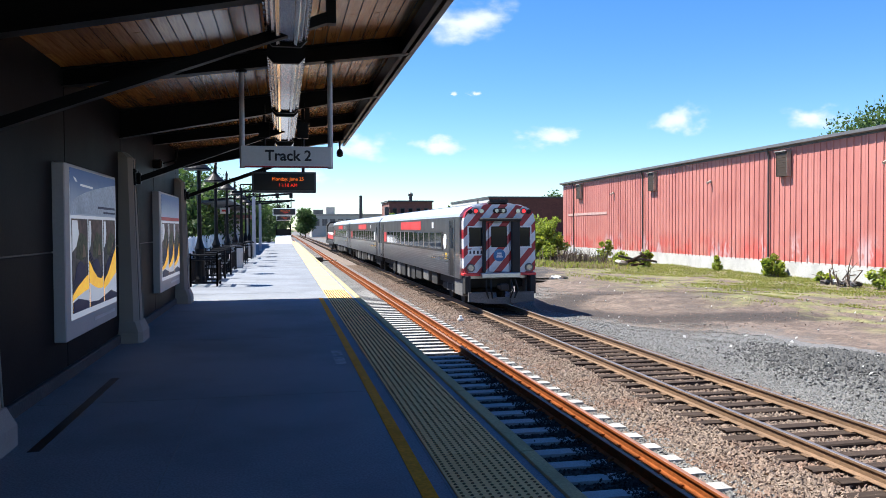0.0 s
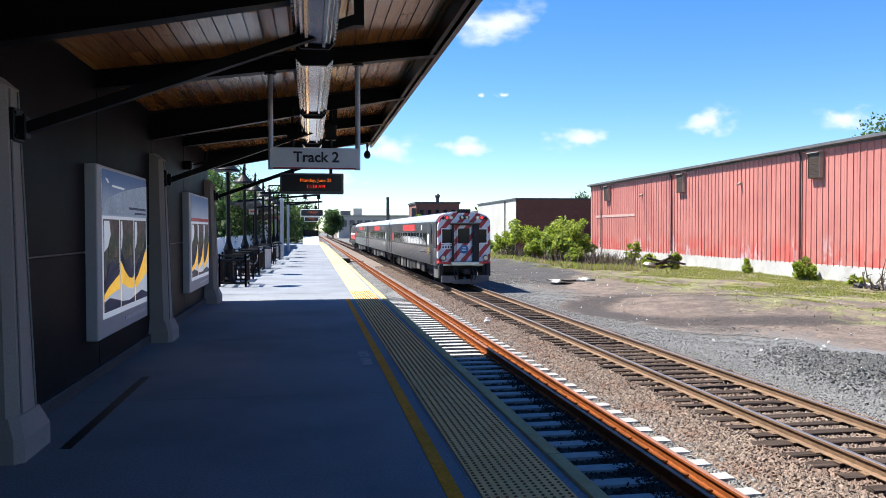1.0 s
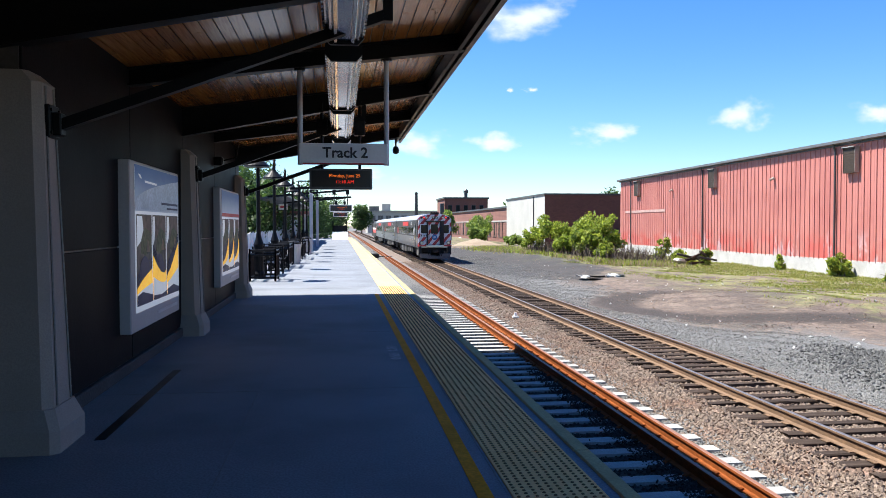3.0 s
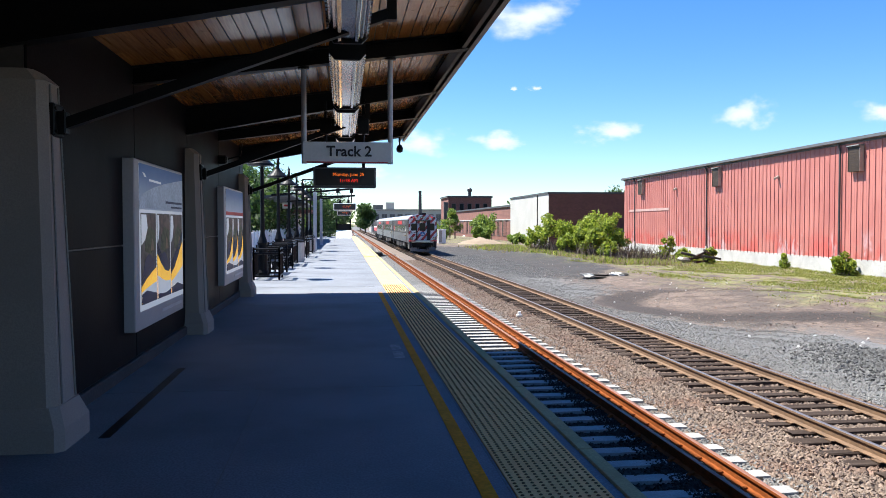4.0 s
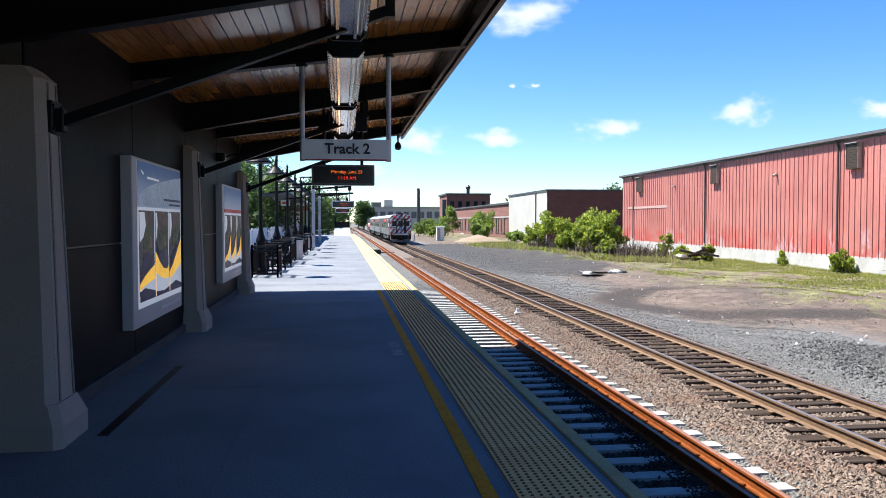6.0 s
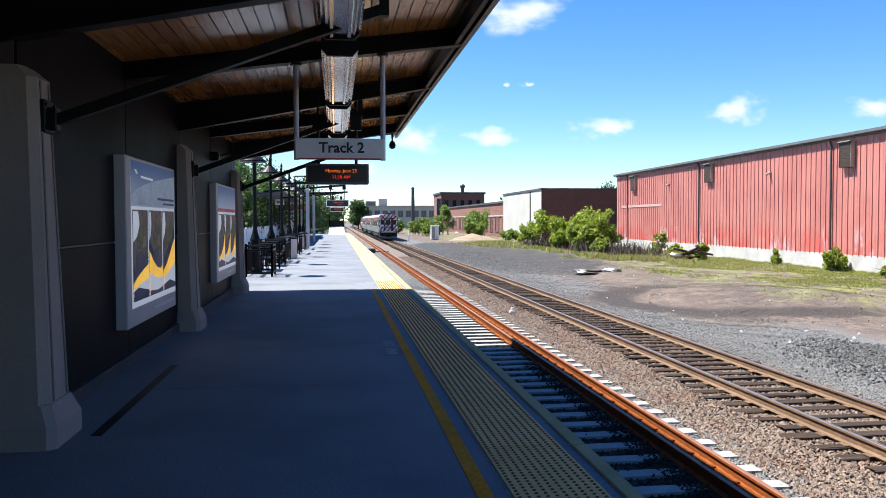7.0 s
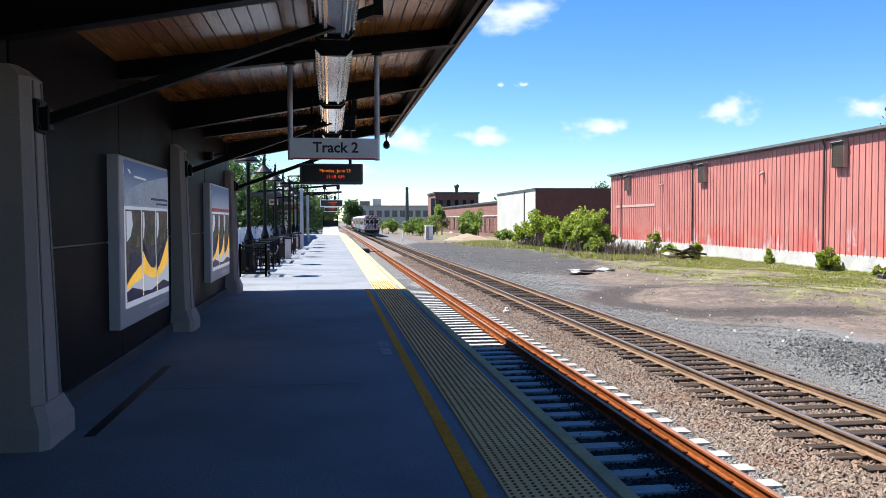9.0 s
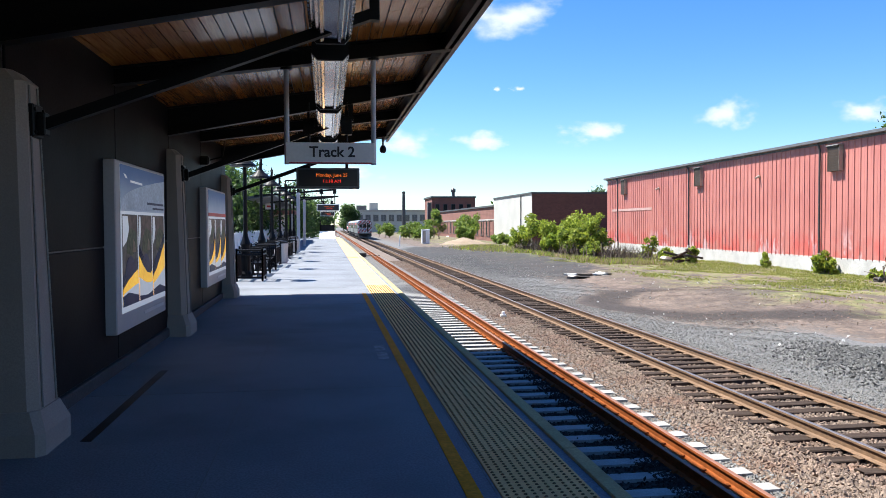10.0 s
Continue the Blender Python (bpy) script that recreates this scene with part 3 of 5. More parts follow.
ceiling = tagged(raw("ceiling", vs, fs, "wood"), "varnished brown plank soffit under the canopy", "ceiling", kind="structure")


def strip_light(y0, y1):
    c = thing("strip_light", "long brushed-steel strip light hung under the rafters", "light fixture", (0.05, 0, 0), group="strip lights")
    prof = [(-0.17, 3.385), (-0.155, 3.345), (-0.135, 3.352), (-0.12, 3.32), (-0.10, 3.327), (-0.085, 3.305), (-0.06, 3.31), (-0.052, 3.325), (0.052, 3.325), (0.06, 3.31),
            (0.085, 3.305), (0.10, 3.327), (0.12, 3.32), (0.135, 3.352), (0.155, 3.345), (0.17, 3.385), (0.17, 3.5), (-0.17, 3.5)]
    part("housing", prism_y(B(), prof, y0, y1), "steel", c)
    bm = B()
    for x in (-0.17, 0.17):
        n = int((y1 - y0) / 0.12)
        for i in range(n):
            box(bm, (x - 0.007, y0 + 0.05 + i * 0.12, 3.365), (x + 0.007, y0 + 0.12 + i * 0.12, 3.4))
    tagged(part("vent_edge", bm, "steel", c), kind="stuff")
    for y, s in ((y0, -1), (y1, 1)):
        part("end_cap", prism_y(B(), [(-0.175, 3.36), (-0.12, 3.3), (0.12, 3.3), (0.175, 3.36)] + [(0.175 * math.cos(a * math.pi / 10), 3.44 + 0.16 * math.sin(a * math.pi / 10)) for a in range(11)], y, y + s * 0.05), "black", c, "black end cap")
    for y in (y0 + 0.4, y1 - 0.4):
        part("hanger", rod(B(), (0, y, 3.5), (0, y, 4.03), 0.02, n=8), "black", c)


for a, b in ((-0.8, 2.7), (3.45, 7.0), (7.75, 11.0), (11.4, 14.6), (15.4, 18.9)):
    strip_light(a, b)

sign = thing("track_sign", "white hanging Track 2 sign on two grey posts", "sign", (0.06, 10.05, 0))
part("panel", box(B(), (-0.545, -0.06, 2.50), (0.545, 0.06, 2.755), 0.008), "sign", sign)
for x in (-0.53, 0.53):
    part("post", rod(B(), (x, 0, 2.49), (x, 0, under(x) + 0.01), 0.032, n=14), "grey_pole", sign)
    part("flange", rod(B(), (x, 0, under(x) - 0.02), (x, 0, under(x) + 0.01), 0.07, n=14), "black", sign)
part("stripe", box(B(), (-0.5, -0.064, 2.50), (0.5, 0.064, 2.512)), "sign_red", sign, "thin red lower edge")
lettering("Track 2", 0.178, (0.02, -0.0645, 2.635), "sign_text", sign, bold=0.004)


def led_sign(y, x0=-0.48, x1=0.57, z0=2.36, z1=2.70, case="fascia"):
    c = thing("departure_display", "black LED departure display with amber text hung from the canopy", "display", ((x0 + x1) / 2, y, 0), group="departure displays")
    w = (x1 - x0) / 2
    part("case", box(B(), (-w, -0.09, z0), (w, 0.09, z1), 0.012), case, c)
    part("screen", box(B(), (-w + 0.035, -0.096, z0 + 0.04), (w - 0.035, -0.08, z1 - 0.03)), "screen", c)
    lettering("Monday, June 25", 0.076, (0.06, -0.098, (z0 + z1) / 2 + 0.05), "led", c)
    lettering("11:18 AM", 0.076, (0.06, -0.098, (z0 + z1) / 2 - 0.05), "led_red", c)
    for s in (-0.6, 0.6):
        part("hanger", rod(B(), (s * w, 0, z1), (s * w, 0, 3.75), 0.025, n=8), "black", c)
        part("mount", box(B(), (s * w - 0.09, -0.08, z1 + 0.55), (s * w + 0.09, 0.08, z1 + 0.8), 0.01), "black", c)


led_sign(13.35, -0.477, 0.545, 2.335, 2.67)
cctv = thing("dome_camera", "black dome security camera on a short stem under the eave", "camera", (1.42, 20.2, 0))
part("stem", rod(B(), (0, 0, 3.72), (0, 0, 3.93), 0.02, n=8), "black", cctv)
part("dome", lathe(B(), (0, 0, 3.53), [(0.03, 0), (0.075, 0.03), (0.085, 0.1), (0.06, 0.17), (0.03, 0.2)]), "black", cctv)
cab = thing("wall_speaker", "small black speaker with a cable under the soffit", "speaker", (-2.2, 16.65, 0))
part("body", box(B(), (-0.35, -0.12, 2.95), (-0.1, 0.12, 3.12), 0.03), "black", cab)
part("cable", rod(rod(B(), (-0.1, 0, 3.05), (0.15, 0, 3.12), 0.015, n=6), (0.15, 0, 3.12), (0.2, 0, 3.42), 0.015, n=6), "black", cab)


def poster(y0, y1, second=False):
    """A framed panel on the wall, its face towards +x; drawn with y along the wall."""
    c = thing("poster_case", "aluminium poster case with a blue and orange poster, its print made to glow" if not second else "aluminium poster case with a pale and orange poster, its print made to glow", "poster", (-2.35, 0, 0), group="poster cases on the wall")
    part("case", box(B(), (-0.15, y0, 0.50), (0, y1, 2.50), 0.012), "case_metal", c)
    part("standoff", box(B(), (-0.27, y0 + 0.3, 0.8), (-0.15, y1 - 0.3, 2.2)), "trim", c)
    w = y1 - y0
    a, b = y0 + 0.075 * w, y1 - 0.03

    def flat(name, pts, m, d):
        part(name, prism_x(B(), pts, 0.0, d), m, c)

    def yy(u):
        return a + (b - a) * u

    flat("sheet", [(a, 0.72), (b, 0.72), (b, 2.46), (a, 2.46)], "poster_white", 0.004)
    flat("upper_field", [(a, 1.92), (b, 1.92), (b, 2.46), (a, 2.46)], "poster_sky", 0.006)
    if not second:
        arc = [(yy(u), 2.02 + 0.36 * u ** 0.55) for u in (0, 0.06, 0.15, 0.3, 0.5, 0.75, 1.0)]
        flat("pale_arc", [(a, 1.94)] + [(b, 1.94)] + arc[::-1], "poster_pale", 0.008)
        flat("logo_mark", [(yy(0.06), 2.36), (yy(0.10), 2.31), (yy(0.13), 2.31), (yy(0.10), 2.35)], "poster_white", 0.010)
        flat("logo_bar", [(yy(0.19), 2.27), (yy(0.44), 2.26), (yy(0.44), 2.285), (yy(0.19), 2.295)], "poster_white", 0.010)
        flat("caption_bar", [(yy(0.55), 2.02), (yy(0.97), 2.02), (yy(0.97), 2.05), (yy(0.55), 2.05)], "poster_navy", 0.010)
        flat("caption_bar", [(yy(0.68), 1.96), (yy(0.97), 1.96), (yy(0.97), 1.985), (yy(0.68), 1.985)], "poster_navy", 0.010)
    else:
        flat("red_band", [(a, 1.93), (b, 1.93), (b, 2.0), (a, 2.0)], "poster_red", 0.010)
    for i in range(3):
        u0, u1 = 0.02 + i * 0.327, 0.32 + i * 0.327
        p, q = yy(u0), yy(u1)

        def at(f):
            return p + (q - p) * f

        flat("photo", [(p, 0.80), (q, 0.80), (q, 1.88), (p, 1.88)], "poster_dark", 0.007)
        flat("photo_top", [(p, 1.62), (at(0.5), 1.56), (q, 1.62), (q, 1.87), (p, 1.87)], "poster_brown", 0.008)
        flat("greenery", [(at(0.25), 1.42), (at(0.6), 1.38), (at(0.95), 1.46), (at(0.9), 1.66), (at(0.55), 1.72), (at(0.3), 1.60)], "poster_green", 0.009)
        cw = (0.42, 0.16, 0.22)[i]
        flat("curtain", [(at(0.02), 1.50), (at(cw * 0.6), 1.56), (at(cw), 1.70), (at(cw * 0.8), 1.86), (at(0.02), 1.86)], "poster_white", 0.010)
        flat("pale_shape", [(at(0.62), 1.42), (at(0.86), 1.42), (at(0.80), 1.54), (at(0.70), 1.58)], "sand", 0.010)
        seat = [(at(0.5 + 0.36 * math.cos(n * math.pi / 8)), 1.12 + 0.26 * math.sin(n * math.pi / 8)) for n in range(9)]
        flat("seat_back", seat, "poster_navy", 0.010)
        lo = 0.90
        if second:
            wave_top = [(0, lo + 0.10), (0.4, lo + 0.16), (0.75, lo + 0.32), (1, lo + 0.56)]
        else:
            wave_top = ([(0, lo + 0.10), (0.3, lo + 0.18), (0.7, lo + 0.26), (1, lo + 0.30)], [(0, lo + 0.46), (0.25, lo + 0.34), (0.55, lo + 0.24), (0.85, lo + 0.21), (1, lo + 0.24)], [(0, lo + 0.16), (0.3, lo + 0.26), (0.65, lo + 0.42), (1, lo + 0.58)])[i]
        for n in range(3):
            rim = [(at(f), z + 0.035 + 0.045 * n) for f, z in wave_top]
            flat("dark_rim", rim + [(y, z + 0.018) for y, z in rim[::-1]], "poster_navy", 0.012)
        flat("orange_wave", [(q, lo - 0.10), (p, lo - 0.10)] + [(at(f), z) for f, z in wave_top], "poster_orange", 0.013)
        flat("pale_wave", [(q, lo - 0.10), (p, lo - 0.10)] + [(at(f), lo + (z - lo) * 0.42) for f, z in wave_top], "poster_white", 0.015)
        low_top = ([(0, lo + 0.02), (0.3, lo + 0.05), (1, lo - 0.02)], [(0, lo - 0.04), (0.6, lo - 0.06), (1, lo - 0.03)], [(0, lo - 0.02), (0.5, lo + 0.02), (1, lo - 0.04)])[i]
        flat("navy_wave", [(q, 0.795), (p, 0.795)] + [(at(f), z) for f, z in low_top], "poster_navy", 0.017)
    flat("footer_bar", [(yy(0.45), 0.60), (yy(0.95), 0.60), (yy(0.95), 0.64), (yy(0.45), 0.64)], "grey_pole", 0.006)


poster(9.5, 12.25)
poster(16.45, 19.45, True)


# ---- open platform beyond the canopy ----
def bell_shade(at, c):
    part("shade", lathe(B(), at, [(0.42, 0), (0.40, 0.05), (0.22, 0.2), (0.11, 0.32), (0.05, 0.46)], 20), "black", c)


def lamp_post(x, y):
    c = thing("lamp_post", "black cast-iron lamp post with a bell shade on a hooked arm", "lamp post", (x, y, 0), group="platform lamp posts")
    part("base", lathe(B(), (0, 0, 0), [(0.21, 0), (0.21, 0.15), (0.16, 0.25), (0.15, 1.05), (0.17, 1.12), (0.10, 1.32), (0.07, 1.48)]), "black", c)
    part("pole", rod(B(), (0, 0, 1.4), (0, 0, 4.35), 0.07, 0.055, 12), "black", c)
    bm = B()
    pts = [(0, 0, 4.1), (0, -0.15, 4.32), (0, -0.33, 4.36), (0, -0.45, 4.25), (0, -0.45, 4.05)]
    for p, q in zip(pts, pts[1:]):
        rod(bm, p, q, 0.025, n=8)
    part("arm", bm, "black", c)
    bell_shade((0, -0.45, 3.62), c)
    part("finial", lathe(B(), (0, 0, 4.33), [(0.05, 0), (0.07, 0.06), (0.03, 0.14), (0.005, 0.24)]), "black", c)


for i in range(7):
    lamp_post(-2.62, 26.9 + 6.6 * i)


def railing(at, turn, length):
    c = thing("railing", "black steel railing panel with upright bars", "railing", at, turn, group="railings at the back of the platform")
    for z in (0.12, 0.82, 0.96):
        part("rail", rod(B(), (0, 0, z), (length, 0, z), 0.03, n=8), "black", c)
    for x in (0, length):
        part("post", box(B(), (x - 0.03, -0.03, 0), (x + 0.03, 0.03, 1.02), 0.006), "black", c)
    n = int(length / 0.14)
    for i in range(1, n):
        part("bar", rod(B(), (i * length / n, 0, 0.12), (i * length / n, 0, 0.82), 0.016, n=5), "black", c)


railing((-2.75, 25.4, 0), 0, 0.78)
railing((-2.75, 25.4, 0), 90, 2.1)
railing((-1.97, 25.4, 0), 90, 1.2)
railing((-2.75, 38.6, 0), 0, 0.9)
railing((-2.6, 47.8, 0), 0, 0.8)
railing((-2.75, 33.2, 0), 0, 0.7)
railing((-2.05, 33.2, 0), 90, 2.6)
railing((-1.85, 41.5, 0), 90, 2.6)
railing((-1.8, 48, 0), 90, 2.6)
for i in range(10):
    railing((-2.7, 27.2 + 2.3 * i, 0), 0, 0.62 + 0.06 * (i % 3))
for i in range(8):
    railing((-2.95, 28.2 + 4.4 * i, 0), 90, 2.2)


def bench(at):
    c = thing("bench", "black metal platform bench with slatted seat and back", "bench", at, group="platform benches")
    for i in range(5):
        part("slat", box(B(), (-0.22 + 0.1 * i, -0.9, 0.44), (-0.14 + 0.1 * i, 0.9, 0.47), 0.005), "black", c)
    for i in range(4):
        part("back_slat", box(B(), (-0.30 - 0.01 * i, -0.9, 0.53 + 0.1 * i), (-0.27 - 0.01 * i, 0.9, 0.60 + 0.1 * i), 0.005), "black", c)
    for y in (-0.8, 0, 0.8):
        bm = B()
        beam(bm, (0.2, y, 0), (0.18, y, 0.44), 0.05, 0.05)
        beam(bm, (-0.26, y, 0), (-0.33, y, 0.93), 0.05, 0.05)
        part("leg", bm, "black", c)


for y in (28.6, 31.6, 34.6, 40.2, 43.2, 46.4):
    bench((-2.35, y, 0))


def litter_bin(at):
    c = thing("litter_bin", "pale grey ribbed litter bin with a dark lid", "litter bin", at, group="litter bins")
    part("body", lathe(B(), (0, 0, 0), [(0.27, 0), (0.29, 0.05), (0.31, 0.86), (0.30, 0.9)], 24), "can", c)
    part("lid", lathe(B(), (0, 0, 0.9), [(0.31, 0), (0.31, 0.05), (0.18, 0.12), (0.02, 0.14)], 24), "black", c)


litter_bin((-2.05, 37.2, 0))
litter_bin((-2.0, 50.0, 0))

# ---- second canopy ----
shelter = thing("platform_canopy", "second platform canopy on pale steel posts farther along", "canopy", (0, 0, 0))
part("roof", prism_y(B(), [(-5.4, 3.50), (-3.5, 3.70), (-3.5, 3.86), (-5.4, 3.66)], 56, 96), "fascia", shelter)
for y in (52.0, 66.5):
    part("post", box(B(), (-1.87, y - 0.10, 0), (-1.66, y + 0.10, 3.78), 0.01), "grey_pole", shelter)
    part("arm", beam(B(), (-4.5, y, 3.56), (0.6, y, 3.98), 0.10, 0.12), "black", shelter)
for y in (52.0, 66.5):
    c = thing("bracket_lamp", "black bell lamp on an arm of the canopy post", "lamp", (-1.77, y, 0), group="bracket lamps")
    part("mast", rod(B(), (0, 0, 3.78), (0, 0, 4.62), 0.06, n=10), "black", c)
    bm = rod(B(), (0, 0, 4.55), (-0.78, 0, 4.55), 0.04, n=8)
    part("arm", rod(bm, (-0.78, 0, 4.57), (-0.78, 0, 4.05), 0.035, n=8), "black", c)
    bell_shade((-0.78, 0, 3.62), c)
led_sign(43.6, -0.50, 0.70, 2.46, 2.84, "white_paint")
led_sign(60.0, -0.42, 0.62, 2.36, 2.70, "white_paint")
for y in (43.6, 60.0):
    bar_post = thing("gantry", "black steel post with cross arm over the platform", "sign post", (-2.1, y, 0), group="sign gantries")
    part("post", rod(B(), (0, 0, 0), (0, 0, 3.9), 0.06, n=10), "black", bar_post)
    part("arm", beam(B(), (-0.5, 0, 3.70), (3.0, 0, 3.82), 0.1, 0.12), "black", bar_post)

fence = thing("white_fence", "long white panel fence behind the platform", "fence", (-5.4, 24, 0))
for i in range(30):
    part("fence_panel", box(B(), (-0.03, i * 2.0 + 0.02, 0.05), (0.03, i * 2.0 + 1.94, 1.25), 0.01), "fence_white", fence)
    part("post", box(B(), (-0.06, i * 2.0 - 0.05, 0), (0.06, i * 2.0 + 0.05, 1.33), 0.01), "fence_white", fence)
kiosk = thing("station_pavilion", "low station pavilion with flat brown roof and pale walls", "building", (-6.2, 78, 0))
part("roof", box(B(), (-6, -3, 2.75), (3.4, 8, 3.05), 0.05), "brick_old", kiosk)
part("wall", box(B(), (0.2, 0, 0), (1.9, 7, 2.75)), "white_wall", kiosk)
for x in (-5.5, -2.5, 3.1):
    part("post", box(B(), (x - 0.1, -2.8, 0), (x + 0.1, -2.6, 2.75)), "white_wall", kiosk)
exit_sign = thing("exit_sign", "small white sign with red bars above the fence", "sign", (-4.2, 62, 0))
part("post", rod(B(), (0, 0, 0), (0, 0, 2.9), 0.04, n=8), "black", exit_sign)
part("panel", box(B(), (-0.35, -0.03, 2.9), (0.35, 0.03, 3.35), 0.01), "white_paint", exit_sign)
part("bar", box(B(), (-0.22, -0.036, 3.06), (0.22, -0.03, 3.2)), "car_red", exit_sign)
ramp = thing("platform_end_gate", "white sloping ramp with dark gate at the platform's end", "barrier", (0.05, 98, 0))
part("barrier", prism_x(B(), [(0, 0), (5.0, 0), (5.0, 0.9), (4.8, 0.9)], -0.9, 1.0), "white_paint", ramp)
for x in (-0.9, 0.85):
    part("gate_post", box(B(), (x, 5.0, 0), (x + 0.15, 5.2, 2.3)), "black", ramp)
part("crossbar", box(B(), (-0.9, 5.0, 0.95), (1.0, 5.15, 1.7)), "black", ramp)

# ---- ground ----
def bell(x, y, cx, cy, rx, ry):
    return np.exp(-((x - cx) / rx) ** 2 - ((y - cy) / ry) ** 2)


def wave(x, y, s, p):
    return np.sin(x * s + p) * np.cos(y * s * 0.83 + 2 * p) + 0.5 * np.sin(x * s * 2.3 + 1.7 * p + y * s * 1.9)


def ground_z(x, y):
    x, y = np.asarray(x, float), np.asarray(y, float)
    off = np.clip((x - 9.8) / 2.5, 0, 1) * np.clip((60 - x) / 20, 0, 1)
    z = -1.50 + np.clip((x - 10) / 10, 0, 1) * 0.06 - np.clip((x - 24) / 6, 0, 1) * 0.08
    z = z + off * (0.05 * wave(x, y, 0.9, 0.4) + 0.03 * wave(x, y, 2.7, 1.9))
    z = z + 0.30 * bell(x, y, 12.4, 15.8, 1.5, 2.6) + 0.42 * bell(x, y, 17.4, 30.0, 3.3, 5.0) - 0.14 * bell(x, y, 12.4, 31.0, 1.2, 7.0)
    z = z + 0.55 * bell(x, y, 17.0, 68.0, 3.0, 20.0) + 0.25 * bell(x, y, 16.5, 48.0, 2.5, 5.0)
    return z


xs = np.concatenate([[-3000, -800, -250, -90, -40, -20], np.arange(-9, 36, 0.35), [37, 40, 46, 56, 75, 120, 260, 800, 3000]])
ys = np.concatenate([[-600, -150, -60, -30, -10], np.arange(0, 60, 0.4), np.arange(60, 140, 1.2), [150, 175, 220, 300, 500, 1100, 3500]])
gx, gy = np.meshgrid(xs, ys)
gz = ground_z(gx, gy)
nx = len(xs)
verts = np.stack([gx.ravel(), gy.ravel(), gz.ravel()], 1).tolist()
faces = [(j * nx + i, j * nx + i + 1, (j + 1) * nx + i + 1, (j + 1) * nx + i) for j in range(len(ys) - 1) for i in range(nx - 1)]
ground = tagged(raw("ground", verts, faces, "ground", smooth=True), "bare ground of gravel, dirt, old asphalt and weeds", "ground", kind="structure")

# ---- tracks ----
RAIL_Z = -1.25


def rail_at(x, name, m, m_head, label, end=420):
    c = tagged(new(name), label, "rail", "rails", kind="structure")
    c.location = (x, 0, RAIL_Z)
    prof = [(-0.07, -0.17), (0.07, -0.17), (0.07, -0.158), (0.012, -0.14), (0.010, -0.045), (0.035, -0.035), (0.035, -0.004), (-0.035, -0.004), (-0.035, -0.035), (-0.010, -0.045), (-0.012, -0.14), (-0.07, -0.158)]
    part("web", prism_y(B(), prof, -40, end), m, c)
    part("head", prism_y(B(), [(-0.034, -0.006), (0.034, -0.006), (0.028, 0.0), (-0.028, 0.0)], -40, end), m_head, c)


for x in (2.985, 4.42, 4.80):
    rail_at(x, "rail", "rail", "rust_head" if x != 2.985 else "head", "rust-orange steel rail on concrete ties", 420)
FAR = 7.92
for x in (FAR - 0.7525, FAR + 0.7525):
    rail_at(x, "rail", "rail_old", "head", "brown steel rail with worn bright head on timber ties")

near_track = thing("concrete_ties", "pale concrete ties under the platform track", "railway ties", kind="structure")
bm = prism_y(B(), [(2.28, -1.66), (5.38, -1.66), (5.34, -1.43), (2.32, -1.43)], -0.125, 0.125)
first = part("tie", bm, "tie", near_track)
first.location.y = 3.4
for i in range(1, 160):
    ob = new("tie", first.data)
    ob.parent, ob.location = near_track, (0, 3.4 + 0.617 * i, 0)
bm = B()
for i in range(160, 480):
    box(bm, (2.3, 3.4 + 0.617 * i - 0.12, -1.6), (5.36, 3.4 + 0.617 * i + 0.12, -1.43))
tagged(part("tie_row", bm, "tie", near_track), kind="stuff")
vs, fs = [], []
for i in range(120):
    y = 3.4 + 0.617 * i
    for x, s in ((4.42, -1), (4.80, -1), (4.80, 1)):
        k = len(vs)
        a, b = x + s * 0.045, x + s * 0.135
        vs += [(a, y - 0.045, -1.43), (b, y - 0.045, -1.43), (b, y + 0.045, -1.43), (a, y + 0.045, -1.43), (a, y - 0.03, -1.375), (b - s * 0.03, y - 0.03, -1.395), (b - s * 0.03, y + 0.03, -1.395), (a, y + 0.03, -1.375)]
        fs += [tuple(k + n for n in f) for f in ((4, 5, 6, 7), (0, 1, 5, 4), (1, 2, 6, 5), (2, 3, 7, 6), (3, 0, 4, 7))]
tagged(raw("rail_clips", vs, fs, "rail", near_track), kind="stuff")

far_track = thing("timber_ties", "weathered dark timber ties under the far track", "railway ties", kind="structure")
rng = random.Random(9)
shapes = []
for k in range(4):
    bm = box(B(), (-1.30, -0.10, -0.16), (1.30, 0.10, 0), 0.012)
    for v in bm.verts:
        v.co += Vector((rng.uniform(-0.03, 0.03), rng.uniform(-0.012, 0.012), rng.uniform(-0.012, 0.006)))
    ob = part("tie", bm, "tie_wood", far_track)
    ob.location = (FAR, 4.0 + 0.53 * k, -1.425)
    shapes.append(ob.data)
y, n = 4.0 + 0.53 * 4, 4
while y < 110:
    ob = new("tie", shapes[n % 4])
    ob.parent = far_track
    ob.matrix_basis = pose(FAR + rng.uniform(-0.15, 0.15), y, -1.425 + rng.uniform(-0.012, 0.008), 0, 0, rng.uniform(-1.3, 1.3) + (180 if n % 3 else 0))
    y += 0.53 + rng.uniform(-0.03, 0.03)
    n += 1
bm = B()
while y < 330:
    box(bm, (FAR - 1.3, y - 0.11, -1.55), (FAR + 1.3, y + 0.11, -1.425))
    y += 0.53
tagged(part("tie_row", bm, "tie_wood", far_track), kind="stuff")
vs, fs = [], []
